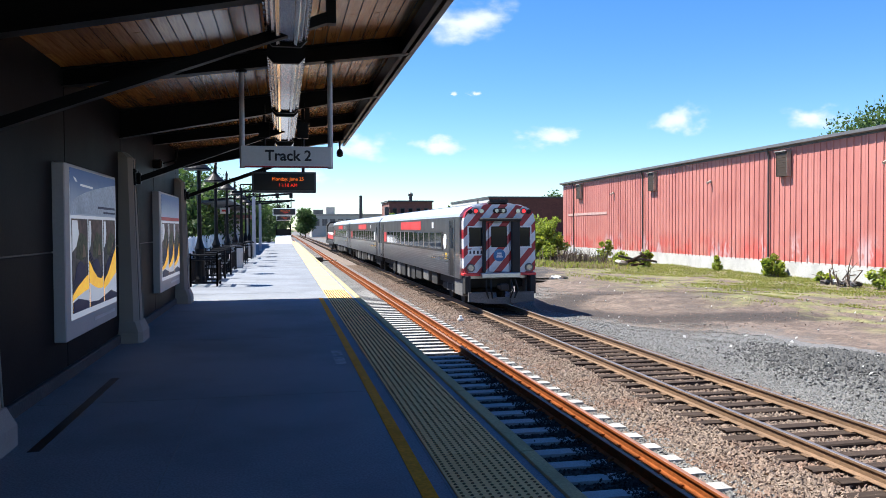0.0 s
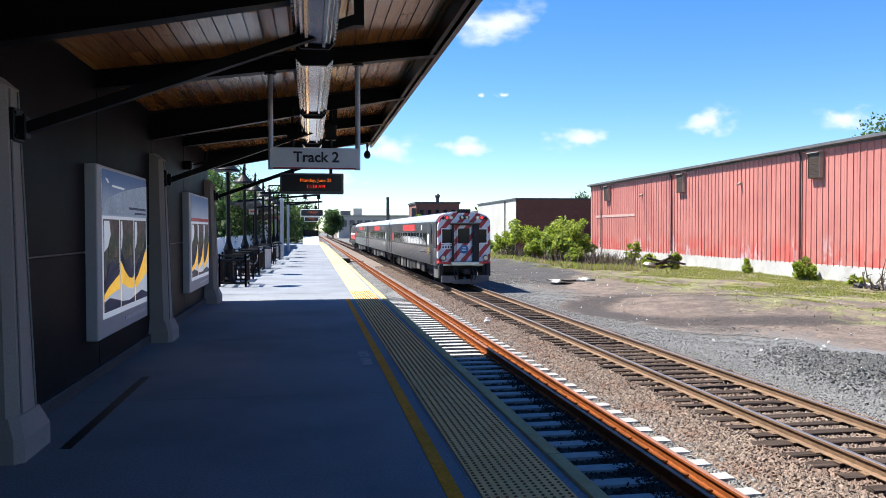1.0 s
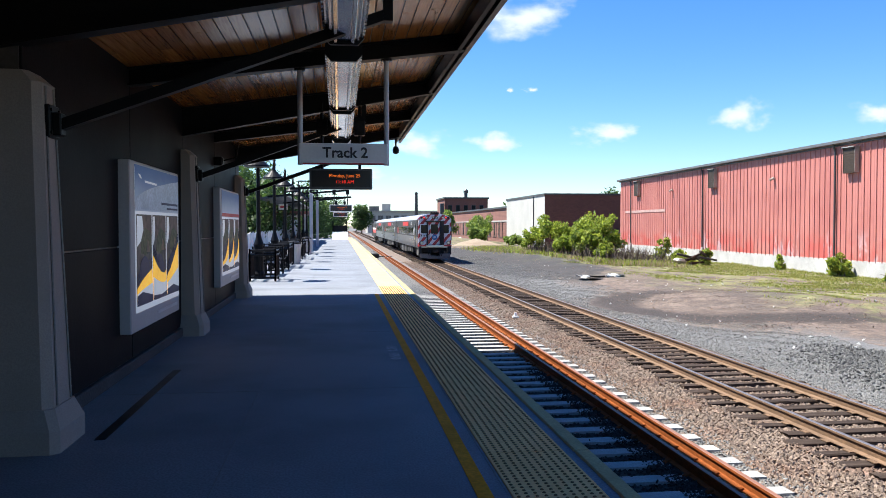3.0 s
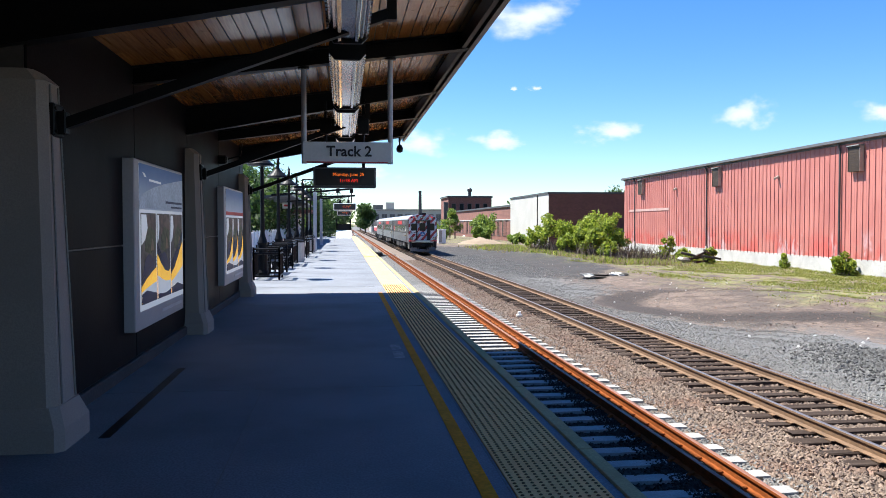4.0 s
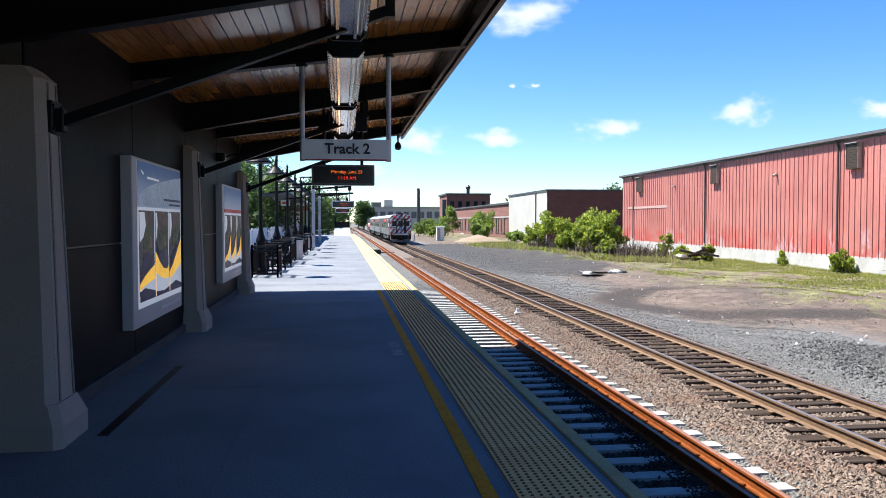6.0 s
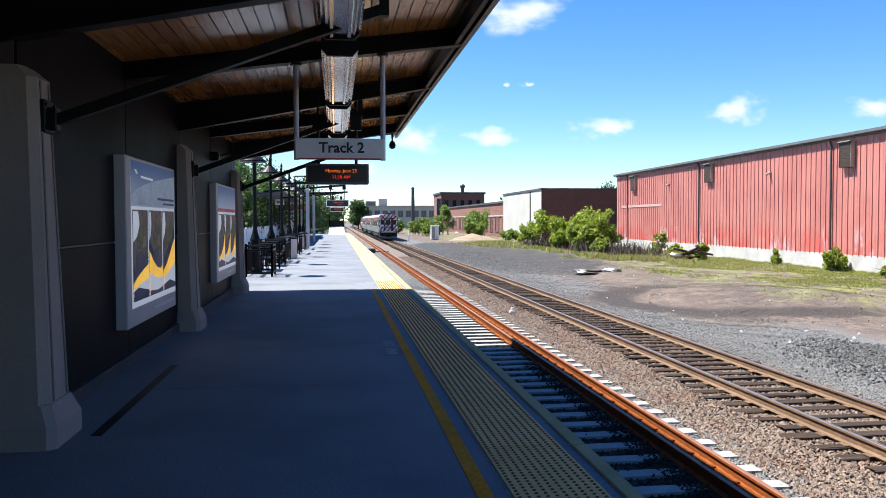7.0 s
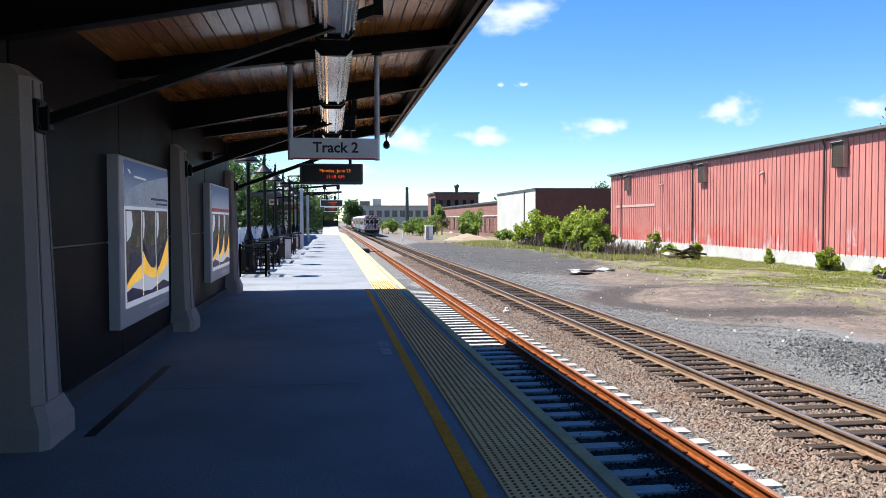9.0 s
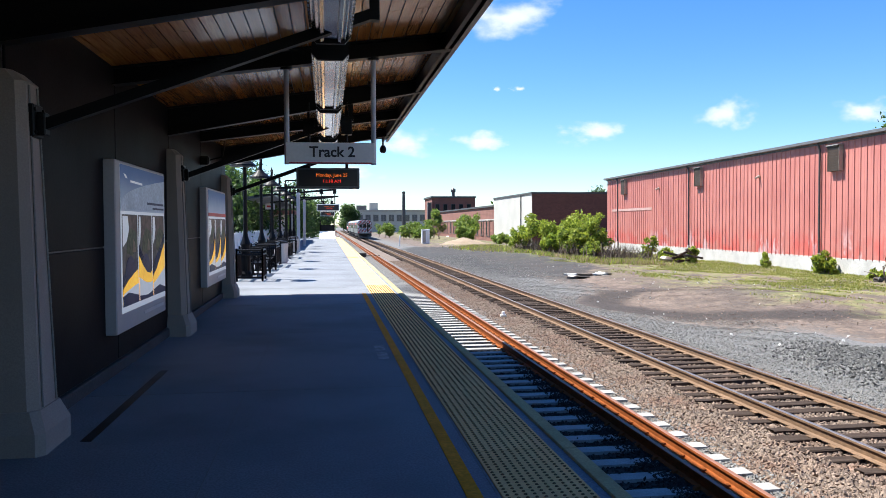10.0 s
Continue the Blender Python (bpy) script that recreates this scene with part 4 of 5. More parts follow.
for i in range(190):
    y = 4.0 + 0.53 * i
    for x in (FAR - 0.7525, FAR + 0.7525):
        k = len(vs)
        vs += [(x - 0.14, y - 0.09, -1.424), (x + 0.14, y - 0.09, -1.424), (x + 0.14, y + 0.09, -1.424), (x - 0.14, y + 0.09, -1.424), (x - 0.14, y - 0.09, -1.412), (x + 0.14, y - 0.09, -1.412), (x + 0.14, y + 0.09, -1.412), (x - 0.14, y + 0.09, -1.412)]
        fs += [tuple(k + n for n in f) for f in ((4, 5, 6, 7), (0, 1, 5, 4), (1, 2, 6, 5), (2, 3, 7, 6), (3, 0, 4, 7))]
tagged(raw("tie_plates", vs, fs, "rail_old", far_track), kind="stuff")

bed = thing("ballast_bed", "crushed stone ballast bed under both tracks", "ballast", kind="structure")
part("bed", prism_y(B(), [(9.9, -1.62), (9.4, -1.475), (9.25, -1.50), (6.55, -1.50), (6.4, -1.472), (5.6, -1.465), (4.78, -1.475), (4.78, -1.62)], -40, 420), "clod", bed)
# Bed colour deepened to carry the shade on this track.
part("oily_bed", prism_y(B(), [(1.6, -1.62), (4.78, -1.62), (4.78, -1.475), (1.6, -1.48)], -40, 420), "stone_shade_dark", bed, "dark bed of the platform track, deepened for the shade")


def stones(name, n, seed, spot, size, m, label):
    """n crushed stones as uneven octahedra."""
    r = np.random.RandomState(seed)
    p = spot(r, n)
    s = size * r.uniform(0.55, 1.35, (n, 1, 1)) * r.uniform(0.7, 1.25, (n, 6, 1))
    base = np.array([(1, 0, 0), (0, 1, 0), (-1, 0, 0), (0, -1, 0), (0, 0, 0.8), (0, 0, -0.8)], float)
    a = r.uniform(0, 6.28, n)
    rot = np.zeros((n, 3, 3))
    rot[:, 0, 0], rot[:, 0, 1], rot[:, 1, 0], rot[:, 1, 1], rot[:, 2, 2] = np.cos(a), -np.sin(a), np.sin(a), np.cos(a), 1
    tilt = r.normal(0, 0.45, (n, 2))
    v = (base[None] + r.normal(0, 0.18, (n, 6, 3))) * s
    v = np.einsum("nij,nkj->nki", rot, v)
    v[:, :, 2] += v[:, :, 0] * tilt[:, :1] + v[:, :, 1] * tilt[:, 1:]
    v += p[:, None, :]
    f = np.array([(0, 1, 4), (1, 2, 4), (2, 3, 4), (3, 0, 4), (1, 0, 5), (2, 1, 5), (3, 2, 5), (0, 3, 5)])
    faces = (np.arange(n)[:, None, None] * 6 + f[None]).reshape(-1, 3)
    ob = raw(name, v.reshape(-1, 3).tolist(), faces.tolist(), m)
    return tagged(ob, label, "gravel", kind="stuff")


def near_y(r, n, a, b):
    return a * (b / a) ** r.uniform(0, 1, n)


def between(r, n):
    x, y = r.uniform(5.35, 9.35, n), near_y(r, n, 7, 70)
    inside = (x > FAR - 1.28) & (x < FAR + 1.28)
    return np.stack([x, y, np.where(inside, -1.484, -1.458) + r.uniform(-0.01, 0.012, n)], 1)


def beside(r, n):
    x, y = 9.2 + 4.6 * r.uniform(0, 1, n) ** 1.5, near_y(r, n, 8, 80)
    keep = np.hypot(x - 17.2, y - 30.6) > 7.1
    x, y = x[keep], y[keep]
    k = r.randint(0, len(x), n)
    x, y = x[k] + r.normal(0, 0.03, n), y[k] + r.normal(0, 0.03, n)
    return np.stack([x, y, np.maximum(ground_z(x, y), np.where(x < 9.9, -1.5, -9)) + 0.01], 1)


def heap_spot(r, n):
    x, y = r.normal(12.3, 0.8, n), r.normal(15.8, 1.5, n)
    return np.stack([x, y, ground_z(x, y) + 0.02], 1)


def dirt_spot(r, n):
    x, y = r.uniform(12, 30, n), near_y(r, n, 22, 75)
    return np.stack([x, y, ground_z(x, y) + 0.01], 1)


stones("ballast_stones", 80000, 1, between, 0.027, "stone_brown", "brown crushed stone ballast round the tracks")
stones("gravel_stones", 76000, 2, beside, 0.019, "stone_grey", "grey crushed gravel beside the far track")
stones("gravel_heap_stones", 5000, 3, heap_spot, 0.034, "stone_dark", "coarse dark grey stones on a low heap")
def clod_spot(r, n):
    y = 23 + 16 * r.uniform(0, 1, n)
    x = 13.6 + 0.28 * (y - 23) + r.normal(0, 2.0, n) + 1.2 * np.sin(y * 0.7)
    return np.stack([x, y, ground_z(x, y) + 0.01], 1)


stones("dirt_clods", 6000, 8, clod_spot, 0.014, "clod", "brown dirt clods along a low bank")
stones("loose_stones", 6000, 5, dirt_spot, 0.022, "stone_brown", "loose stones scattered on the dirt")


def debris_spot(r, n):
    x, y = r.uniform(11, 26, n), near_y(r, n, 14, 60)
    return np.stack([x, y, ground_z(x, y) + 0.03], 1)


stones("pale_debris", 130, 6, debris_spot, 0.045, "rubble", "pale scraps of litter and broken concrete")


def slot_spot(r, n):
    x, y = r.uniform(3.2, 4.72, n), near_y(r, n, 6, 60)
    return np.stack([x, y, np.full(n, -1.475)], 1)


# Near-black grit fills only the shaded stretch, painting the dark beside the rail.
def rail_side_spot(r, n):
    x, y = 4.36 - 0.34 * r.uniform(0, 1, n) ** 1.6, near_y(r, n, 6, 17)
    return np.stack([x, y, -1.44 + r.uniform(0, 0.02, n)], 1)


def tie_end_spot(r, n):
    x, y = r.uniform(4.88, 5.7, n), near_y(r, n, 6, 60)
    return np.stack([x, y, np.full(n, -1.466)], 1)


stones("track_stones", 16000, 7, slot_spot, 0.03, "stone_shade_dark", "dark ballast between concrete ties, deepened for the shade")
stones("oily_stones", 4500, 17, rail_side_spot, 0.02, "stone_shade_dark", "near-black grit laid as shade along the platform track's rail")
stones("tie_end_stones", 14000, 18, tie_end_spot, 0.026, "stone_grey", "grey ballast round the ends of the concrete ties")

# ---- red shed ----
TILT = math.degrees(math.atan(0.0329))
shed = thing("warehouse", "long red corrugated metal warehouse on a whitewashed footing", "warehouse", (32.0, 43.5, 0), -TILT)
Y0, Y1, EAVE, SILL = -30.0, 50.2, 7.0, -0.50
part("footing", box(B(), (0.02, Y0, -1.9), (0.5, Y1, SILL), 0.01), "footing", shed, "whitewashed concrete footing")
part("wall", box(B(), (0.08, Y0, SILL), (24, Y1 - 0.02, EAVE - 0.02)), "shed", shed)
W = 0.61
bm = B()
prof = [(0.0, 0.08), (0.0, 0.03), (0.02, -0.02), (0.07, -0.02), (0.09, 0.03), (0.28, 0.03), (0.29, 0.022), (0.32, 0.022), (0.33, 0.03), (W, 0.03), (W, 0.08)]
lo = [bm.verts.new((x, y, SILL - 0.05)) for y, x in prof]
hi = [bm.verts.new((x, y, EAVE - 0.05)) for y, x in prof]
for i in range(len(prof)):
    j = (i + 1) % len(prof)
    bm.faces.new((lo[i], lo[j], hi[j], hi[i]))
bm.faces.new(lo)
bm.faces.new(hi)
first = part("sheet_panel", bm, "shed", shed)
first.location.y = Y0
count = int((Y1 - Y0) / W)
for i in range(1, count):
    ob = new("sheet_panel", first.data)
    ob.parent, ob.location = shed, (0, Y0 + W * i, 0)
part("roof", prism_y(B(), [(-0.22, EAVE), (12, EAVE + 0.7), (24.2, EAVE), (24.2, EAVE + 0.14), (12, EAVE + 0.84), (-0.22, EAVE + 0.14)], Y0 - 0.2, Y1 + 0.2), "eave", shed)
part("gutter", prism_y(B(), [(-0.34, EAVE - 0.02), (-0.22, EAVE - 0.06), (0.0, EAVE - 0.06), (0.0, EAVE + 0.16), (-0.34, EAVE + 0.16)], Y0 - 0.2, Y1 + 0.2), "eave", shed)
# Dark strip under the gutter, painted in for the shade there.
part("eave_board", box(B(), (-0.06, Y0, EAVE - 0.18), (0.0, Y1, EAVE - 0.06)), "trim", shed)
for y in (45.9, 26.05, 5.3, -15.2):
    part("downpipe", rod(rod(B(), (-0.09, y, -1.3), (-0.09, y, EAVE - 0.5), 0.07, n=8), (-0.09, y, EAVE - 0.5), (-0.25, y, EAVE - 0.05), 0.07, n=8), "trim", shed)
    part("pipe_shoe", box(B(), (-0.17, y - 0.12, -1.42), (0.02, y + 0.12, -0.3), 0.02), "footing", shed)
for y in (43.6, 23.8, 3.5, -17.0):
    bm = box(B(), (-0.30, y - 0.62, 5.0), (0, y + 0.62, 5.08))
    box(bm, (-0.36, y - 0.62, 6.52), (0, y + 0.62, 6.6))
    box(bm, (-0.30, y - 0.62, 5.08), (0, y - 0.55, 6.52))
    box(bm, (-0.30, y + 0.55, 5.08), (0, y + 0.62, 6.52))
    vent = part("wall_vent", bm, "louver", shed, "bronze fan housing with dark louvers")
    part("side_cheek", box(B(), (-0.31, y - 0.635, 5.0), (0.0, y - 0.62, 6.6)), "galv", vent)
    part("hood", box(B(), (-0.40, y - 0.66, 6.6), (0.0, y + 0.66, 6.66)), "galv", vent)
    for i in range(9):
        b2 = B()
        prism_y(b2, [(-0.29, 5.09 + 0.16 * i), (-0.275, 5.09 + 0.16 * i), (-0.265, 5.24 + 0.16 * i), (-0.28, 5.24 + 0.16 * i)], y - 0.55, y + 0.55)
        part("louver", b2, "louver", vent)
    part("fan_back", box(B(), (-0.19, y - 0.55, 5.08), (-0.15, y + 0.55, 6.52)), "trim", vent)
for y in (33.4, 13.3, -6.0):
    part("wall_lamp", rod(box(B(), (-0.12, y - 0.09, 5.12), (0, y + 0.09, 5.34), 0.02), (-0.1, y, 5.24), (-0.34, y, 5.1), 0.07, 0.1, 8), "galv", shed, "small floodlight")
part("pale_stripe", box(B(), (-0.03, 35.3, 3.12), (0.004, 48.0, 3.38)), "shed_stripe", shed, "pale painted stripe")

# ---- buildings beyond ----
ware = thing("brick_warehouse", "flat-roofed brick warehouse with a white side wall", "warehouse", (29.9, 115, -1.6))
part("front_wall", box(B(), (0.02, 0, 0), (30, 0.4, 7.7)), "brick", ware)
part("side_wall", box(B(), (0, 0.02, 0), (0.4, 27, 7.7)), "white_wall", ware, "white painted side wall")
part("body", box(B(), (0.4, 0.4, 0), (29.9, 26.9, 7.6)), "brick", ware)
part("parapet", box(box(B(), (-0.12, -0.12, 7.7), (30, 0.45, 7.98)), (-0.12, 0.45, 7.7), (0.45, 27.1, 7.98)), "trim", ware)
for y in (6.5,):
    part("wall_pipe", rod(B(), (-0.1, y, 0.2), (-0.1, y, 7.7), 0.08, n=6), "trim", ware)
part("lean_to", box(B(), (9.5, -4, 0), (20, 0, 2.3)), "trim", ware)

low = thing("brick_workshop", "long low brick workshop with tall windows", "workshop", (31.0, 143, -1.6))
part("wall", box(B(), (0, 0, 0), (12, 92, 6.5)), "brick_old", low)
part("cornice", box(B(), (-0.25, -0.1, 6.5), (12, 92, 6.85)), "trim", low)
part("ledge", box(B(), (-0.15, 0, 4.0), (0.0, 92, 4.2)), "footing", low)
for i in range(15):
    w = part("window", box(B(), (-0.08, 2 + i * 6, 0.9), (0.05, 5.6 + i * 6, 3.9)), "trim", low)
    for k in range(3):
        part("pane", box(B(), (-0.1, 2.15 + i * 6 + 1.15 * k, 1.0), (-0.05, 3.2 + i * 6 + 1.15 * k, 3.8)), "brick_old" if (i + k) % 3 else "window", w)

tower = thing("brick_block", "three-storey brick block with dark cornice", "building", (31.5, 240, -1.6))
part("wall", box(B(), (0, 0, 0), (13.2, 18, 11.6)), "brick_old", tower)
part("cornice", box(B(), (-0.35, -0.35, 11.2), (13.5, 18.3, 11.7)), "trim", tower)
part("vent_stack", lathe(B(), (6.8, 2, 11.7), [(0.5, 0), (0.5, 1.3), (0.75, 1.5), (0.75, 2.1), (0.2, 2.6)], 10), "trim", tower)
for i in range(5):
    for z in (3.0, 7.0):
        w = part("window", box(B(), (1.0 + 2.4 * i, -0.06, z), (2.3 + 2.4 * i, 0.05, z + 2.4)), "trim", tower)
        part("pane", box(B(), (1.12 + 2.4 * i, -0.08, z + 0.15), (2.18 + 2.4 * i, -0.05, z + 2.25)), "window", w)
chimney = thing("chimney", "tall dark brick factory chimney", "chimney", (28.7, 300, -1.6))
part("shaft", lathe(B(), (0, 0, 0), [(0.8, 0), (0.52, 14.9), (0.6, 15.0), (0.6, 15.4)], 14), "trim", chimney)
part("flue_top", lathe(B(), (0, 0, 15.4), [(0.42, 0), (0.42, 0.2)], 12), "junk", chimney)
stub = thing("small_chimney", "short dark vent stack on a roof", "chimney", (30.6, 239, 0))
part("shaft", box(B(), (-0.6, -0.6, -1.6), (0.6, 0.6, 8.2), 0.05), "trim", stub)

mill = thing("white_mill", "long white factory building with a row of windows", "factory", (11.2, 320, -1.8))
part("wall", box(B(), (0, 0, 0), (48, 25, 8.6)), "white_wall", mill)
part("roof_edge", box(B(), (-0.4, -0.4, 8.6), (48.4, 25, 9.3)), "galv", mill)
part("penthouse", box(B(), (6.2, 8, 9.3), (9.6, 12, 12.2)), "white_wall", mill)
part("roof_plant", box(B(), (1.0, 8, 9.3), (5.0, 12, 11.2)), "under_grey", mill)
for i in range(15):
    w = part("window", box(B(), (1.0 + 3.1 * i, -0.08, 4.6), (3.2 + 3.1 * i, 0.05, 7.4)), "galv", mill)
    for k in (0, 1):
        part("pane", box(B(), (1.1 + 3.1 * i + k, -0.1, 4.75), (2.05 + 3.1 * i + k, -0.06, 7.25)), "under_grey", w)

box_unit = thing("signal_cabinet", "white metal signal equipment cabinet on bare ground", "cabinet", (15.6, 127, -1.45))
part("body", box(B(), (-0.6, -0.5, 0.1), (0.6, 0.5, 2.25), 0.03), "white_paint", box_unit)
part("roof", box(B(), (-0.66, -0.56, 2.25), (0.66, 0.56, 2.33), 0.02), "white_paint", box_unit)
part("door", box(B(), (-0.5, -0.53, 0.25), (-0.02, -0.5, 2.1), 0.01), "galv", box_unit)
part("plinth", box(B(), (-0.6, -0.5, -0.1), (0.6, 0.5, 0.1)), "footing", box_unit)

# heaps and junk
def mound(name, at, rx, ry, h, m, label, seed):
    r = np.random.RandomState(seed)
    vs, fs, n, rings = [], [], 26, 8
    for j in range(rings + 1):
        u = j / rings
        for i in range(n):
            a = 2 * math.pi * i / n
            k = 1 + 0.12 * math.sin(3 * a + seed) + 0.06 * r.randn()
            vs.append((at[0] + rx * u * k * math.cos(a), at[1] + ry * u * k * math.sin(a), at[2] + h * (1 - u) ** 1.1 + 0.03 * h * r.randn() * (u < 0.95) - (0.15 if j == rings else 0)))
    for j in range(rings):
        for i in range(n):
            fs.append((j * n + i, j * n + (i + 1) % n, (j + 1) * n + (i + 1) % n, (j + 1) * n + i))
    return tagged(raw(name, vs, fs, m, smooth=True), label, "heap")


mound("sand_heap", (21.2, 124, -1.5), 4.2, 3.4, 1.15, "sand", "heap of tan sand on the lot", 3)
mound("stone_heap", (37.0, 205, -1.5), 6, 5, 2.5, "rubble", "pale heap far along the lot", 5)
slab = thing("broken_slab", "broken pale concrete slab beside dark flats in place of a hole", "rubble", (14.8, 44.6, float(ground_z(14.8, 44.6))))
rng = random.Random(12)
for i in range(14):
    # No hole is cut: the dark flats stand in for its shaded inside.
    dark = i < 3
    bm = box(B(), (-0.42, -0.35, 0), (0.42, 0.35, 0.04), 0.01) if dark else box(B(), (-0.2, -0.15, 0), (0.2, 0.15, 0.09), 0.02)
    for v in bm.verts:
        v.co += Vector((rng.uniform(-0.1, 0.1), rng.uniform(-0.1, 0.1), rng.uniform(-0.03, 0.04)))
    ob = part("pit_lining" if dark else "chunk", bm, "junk" if dark else "rubble", slab)
    x = (-0.35, 0.05, 0.3)[i] if dark else rng.choice((-1.0, -0.85, 0.75, 0.95, 1.1, 1.3))
    ob.matrix_basis = pose(x + rng.uniform(-0.15, 0.15), rng.uniform(-0.6, 0.6), 0.0 if dark else rng.uniform(0, 0.12 if x > 0 else 0.03), rng.uniform(-12, 12), rng.uniform(-12, 12), rng.uniform(0, 180))


def junk(at, n, seed, label):
    c = thing("scrap_pile", label, "scrap pile", at, group="scrap piles")
    r = random.Random(seed)
    for i in range(n):
        bm = box(B(), (-0.9, -0.09, 0), (0.9, 0.09, 0.16), 0.02)
        for v in bm.verts:
            v.co.z += r.uniform(-0.03, 0.03)
        ob = part("timber", bm, "junk" if i % 3 else "tie_wood", c)
        ob.matrix_basis = pose(r.uniform(-0.7, 0.7), r.uniform(-1.2, 1.2), 0.02 + 0.09 * i, r.uniform(-5, 5), r.uniform(-22, 22), r.uniform(-40, 60))
    ob = part("tarp", box(B(), (-0.6, -0.4, 0), (0.4, 0.4, 0.35), 0.15), "galv", c, "pale crumpled sheet")
    ob.matrix_basis = pose(-0.8, 0.9, 0, 8, 5, 20)
junk((28.6, 62.0, -1.38), 8, 3, "pile of charred timbers and sheet by the warehouse")


def branch_pile(at, seed):
    c = thing("branch_pile", "tangle of dead branches and broken stones by the warehouse", "branch pile", at)
    r = random.Random(seed)
    for i in range(16):
        x, y = r.uniform(-0.5, 0.5), r.uniform(-0.9, 0.9)
        mid = (x + r.uniform(-0.4, 0.4), y + r.uniform(-0.5, 0.5), r.uniform(0.35, 0.9))
        tip = (mid[0] + r.uniform(-0.5, 0.5), mid[1] + r.uniform(-0.5, 0.5), mid[2] + r.uniform(-0.1, 0.9))
        part("branch", rod(rod(B(), (x, y, -0.05), mid, 0.045, 0.03, 6), mid, tip, 0.03, 0.01, 5), "bark", c)
    for i in range(14):
        bm = box(B(), (-0.16, -0.13, -0.08), (0.16, 0.13, 0.1), 0.03)
        for v in bm.verts:
            v.co += Vector((r.uniform(-0.06, 0.06), r.uniform(-0.06, 0.06), r.uniform(-0.04, 0.05)))
        ob = part("stone", bm, ("rubble", "junk", "stone_dark")[i % 3], c)
        ob.matrix_basis = pose(r.uniform(-0.8, 0.6), r.uniform(-1.2, 1.2), 0.06 + 0.02 * (i % 4), r.uniform(-20, 20), r.uniform(-20, 20), r.uniform(0, 180))


branch_pile((29.9, 38.6, -1.44), 8)
mast = thing("marker_post", "short white marker post with a lamp beside the track", "marker", (6.0, 27.0, -1.47))
part("foot", box(B(), (-0.1, -0.1, 0), (0.1, 0.1, 0.1), 0.02), "rubble", mast)
part("stub", rod(B(), (0, 0, 0.1), (0, 0, 0.2), 0.06, 0.05, 10), "white_paint", mast)
sw = thing("switch_stand", "low dark switch machine beside the platform track", "switch machine", (3.2, 78, -1.45))
part("case", box(B(), (-0.9, -0.4, 0.0), (0.6, 0.4, 0.45), 0.06), "under", sw)
part("rod", rod(B(), (0.6, 0, 0.15), (1.9, 0, 0.15), 0.04, n=6), "under", sw)
whistle = thing("whistle_post", "thin white post beside the far track", "marker", (10.6, 118, -1.5))
part("post", rod(B(), (0, 0, 0), (0.12, 0, 1.6), 0.09, n=8), "white_paint", whistle)

# ---- plants ----
def leaf_cloud(r, centres, spread, n, size, droop=0.0):
    """Small folded leaves round the centres."""
    c = centres[r.randint(0, len(centres), n)]
    d = r.normal(0, 1, (n, 3))
    d /= np.linalg.norm(d, axis=1, keepdims=True)
    p = c + d * (spread * r.uniform(0.2, 1.0, (n, 1)) ** 0.6)
    a = r.normal(0, 1, (n, 3))
    a /= np.linalg.norm(a, axis=1, keepdims=True)
    b = np.cross(a, r.normal(0, 1, (n, 3)))
    b /= np.linalg.norm(b, axis=1, keepdims=True)
    s = size * r.uniform(0.6, 1.4, (n, 1))
    v = np.stack([p - a * s, p + b * s * 0.45, p + a * s, p - b * s * 0.45], 1)
    return v.reshape(-1, 3)


def plant(name, at, h, w, seed, leaf, label, category, clumps=14, leaves=1500, size=0.12, trunk=0.06, low=0.35, group="", stems=0):
    c = thing(name, label, category, at, group=group)
    r = np.random.RandomState(seed)
    th = r.uniform(0, 6.28, clumps)
    rad = w * np.sqrt(r.uniform(0, 1, clumps))
    hz = h * (low + (1 - low) * r.uniform(0.05, 0.95, clumps) * (1 - 0.45 * (rad / w) ** 2))
    cen = np.stack([rad * np.cos(th), rad * np.sin(th), hz], 1)
    if stems:
        a = r.uniform(0, 6.28, stems)
        for p in np.stack([0.55 * w * np.cos(a), 0.55 * w * np.sin(a)], 1):
            near = cen[np.argsort(((cen[:, :2] - p) ** 2).sum(1))[:4]]
            fork = (float(near[:, 0].mean() + p[0]) / 2, float(near[:, 1].mean() + p[1]) / 2, h * r.uniform(0.3, 0.45))
            bm = rod(B(), (p[0], p[1], -0.1), fork, trunk, trunk * 0.7, 6)
            for q in near:
                rod(bm, fork, tuple(q), trunk * 0.6, trunk * 0.2, 5)
            part("stem", bm, "bark", c)
    else:
        bm = rod(B(), (0, 0, -0.1), (0.03 * h * r.randn(), 0.03 * h * r.randn(), h * 0.6), trunk, trunk * 0.5, 7)
        for q in cen[:: 2 if clumps > 10 else 1]:
            z = h * (low * 0.5 + 0.2 * r.uniform())
            rod(bm, (0, 0, z), tuple(q), trunk * 0.4, trunk * 0.12, 5)
        part("trunk", bm, "bark", c)
    v = leaf_cloud(r, cen, (0.24 if stems else 0.32) * w + (0.06 if stems else 0.1) * h, leaves, size)
    f = np.arange(len(v)).reshape(-1, 4)
    raw("crown", v.tolist(), f.tolist(), leaf, c)
    return c


def gz1(x, y):
    return float(ground_z(x, y))


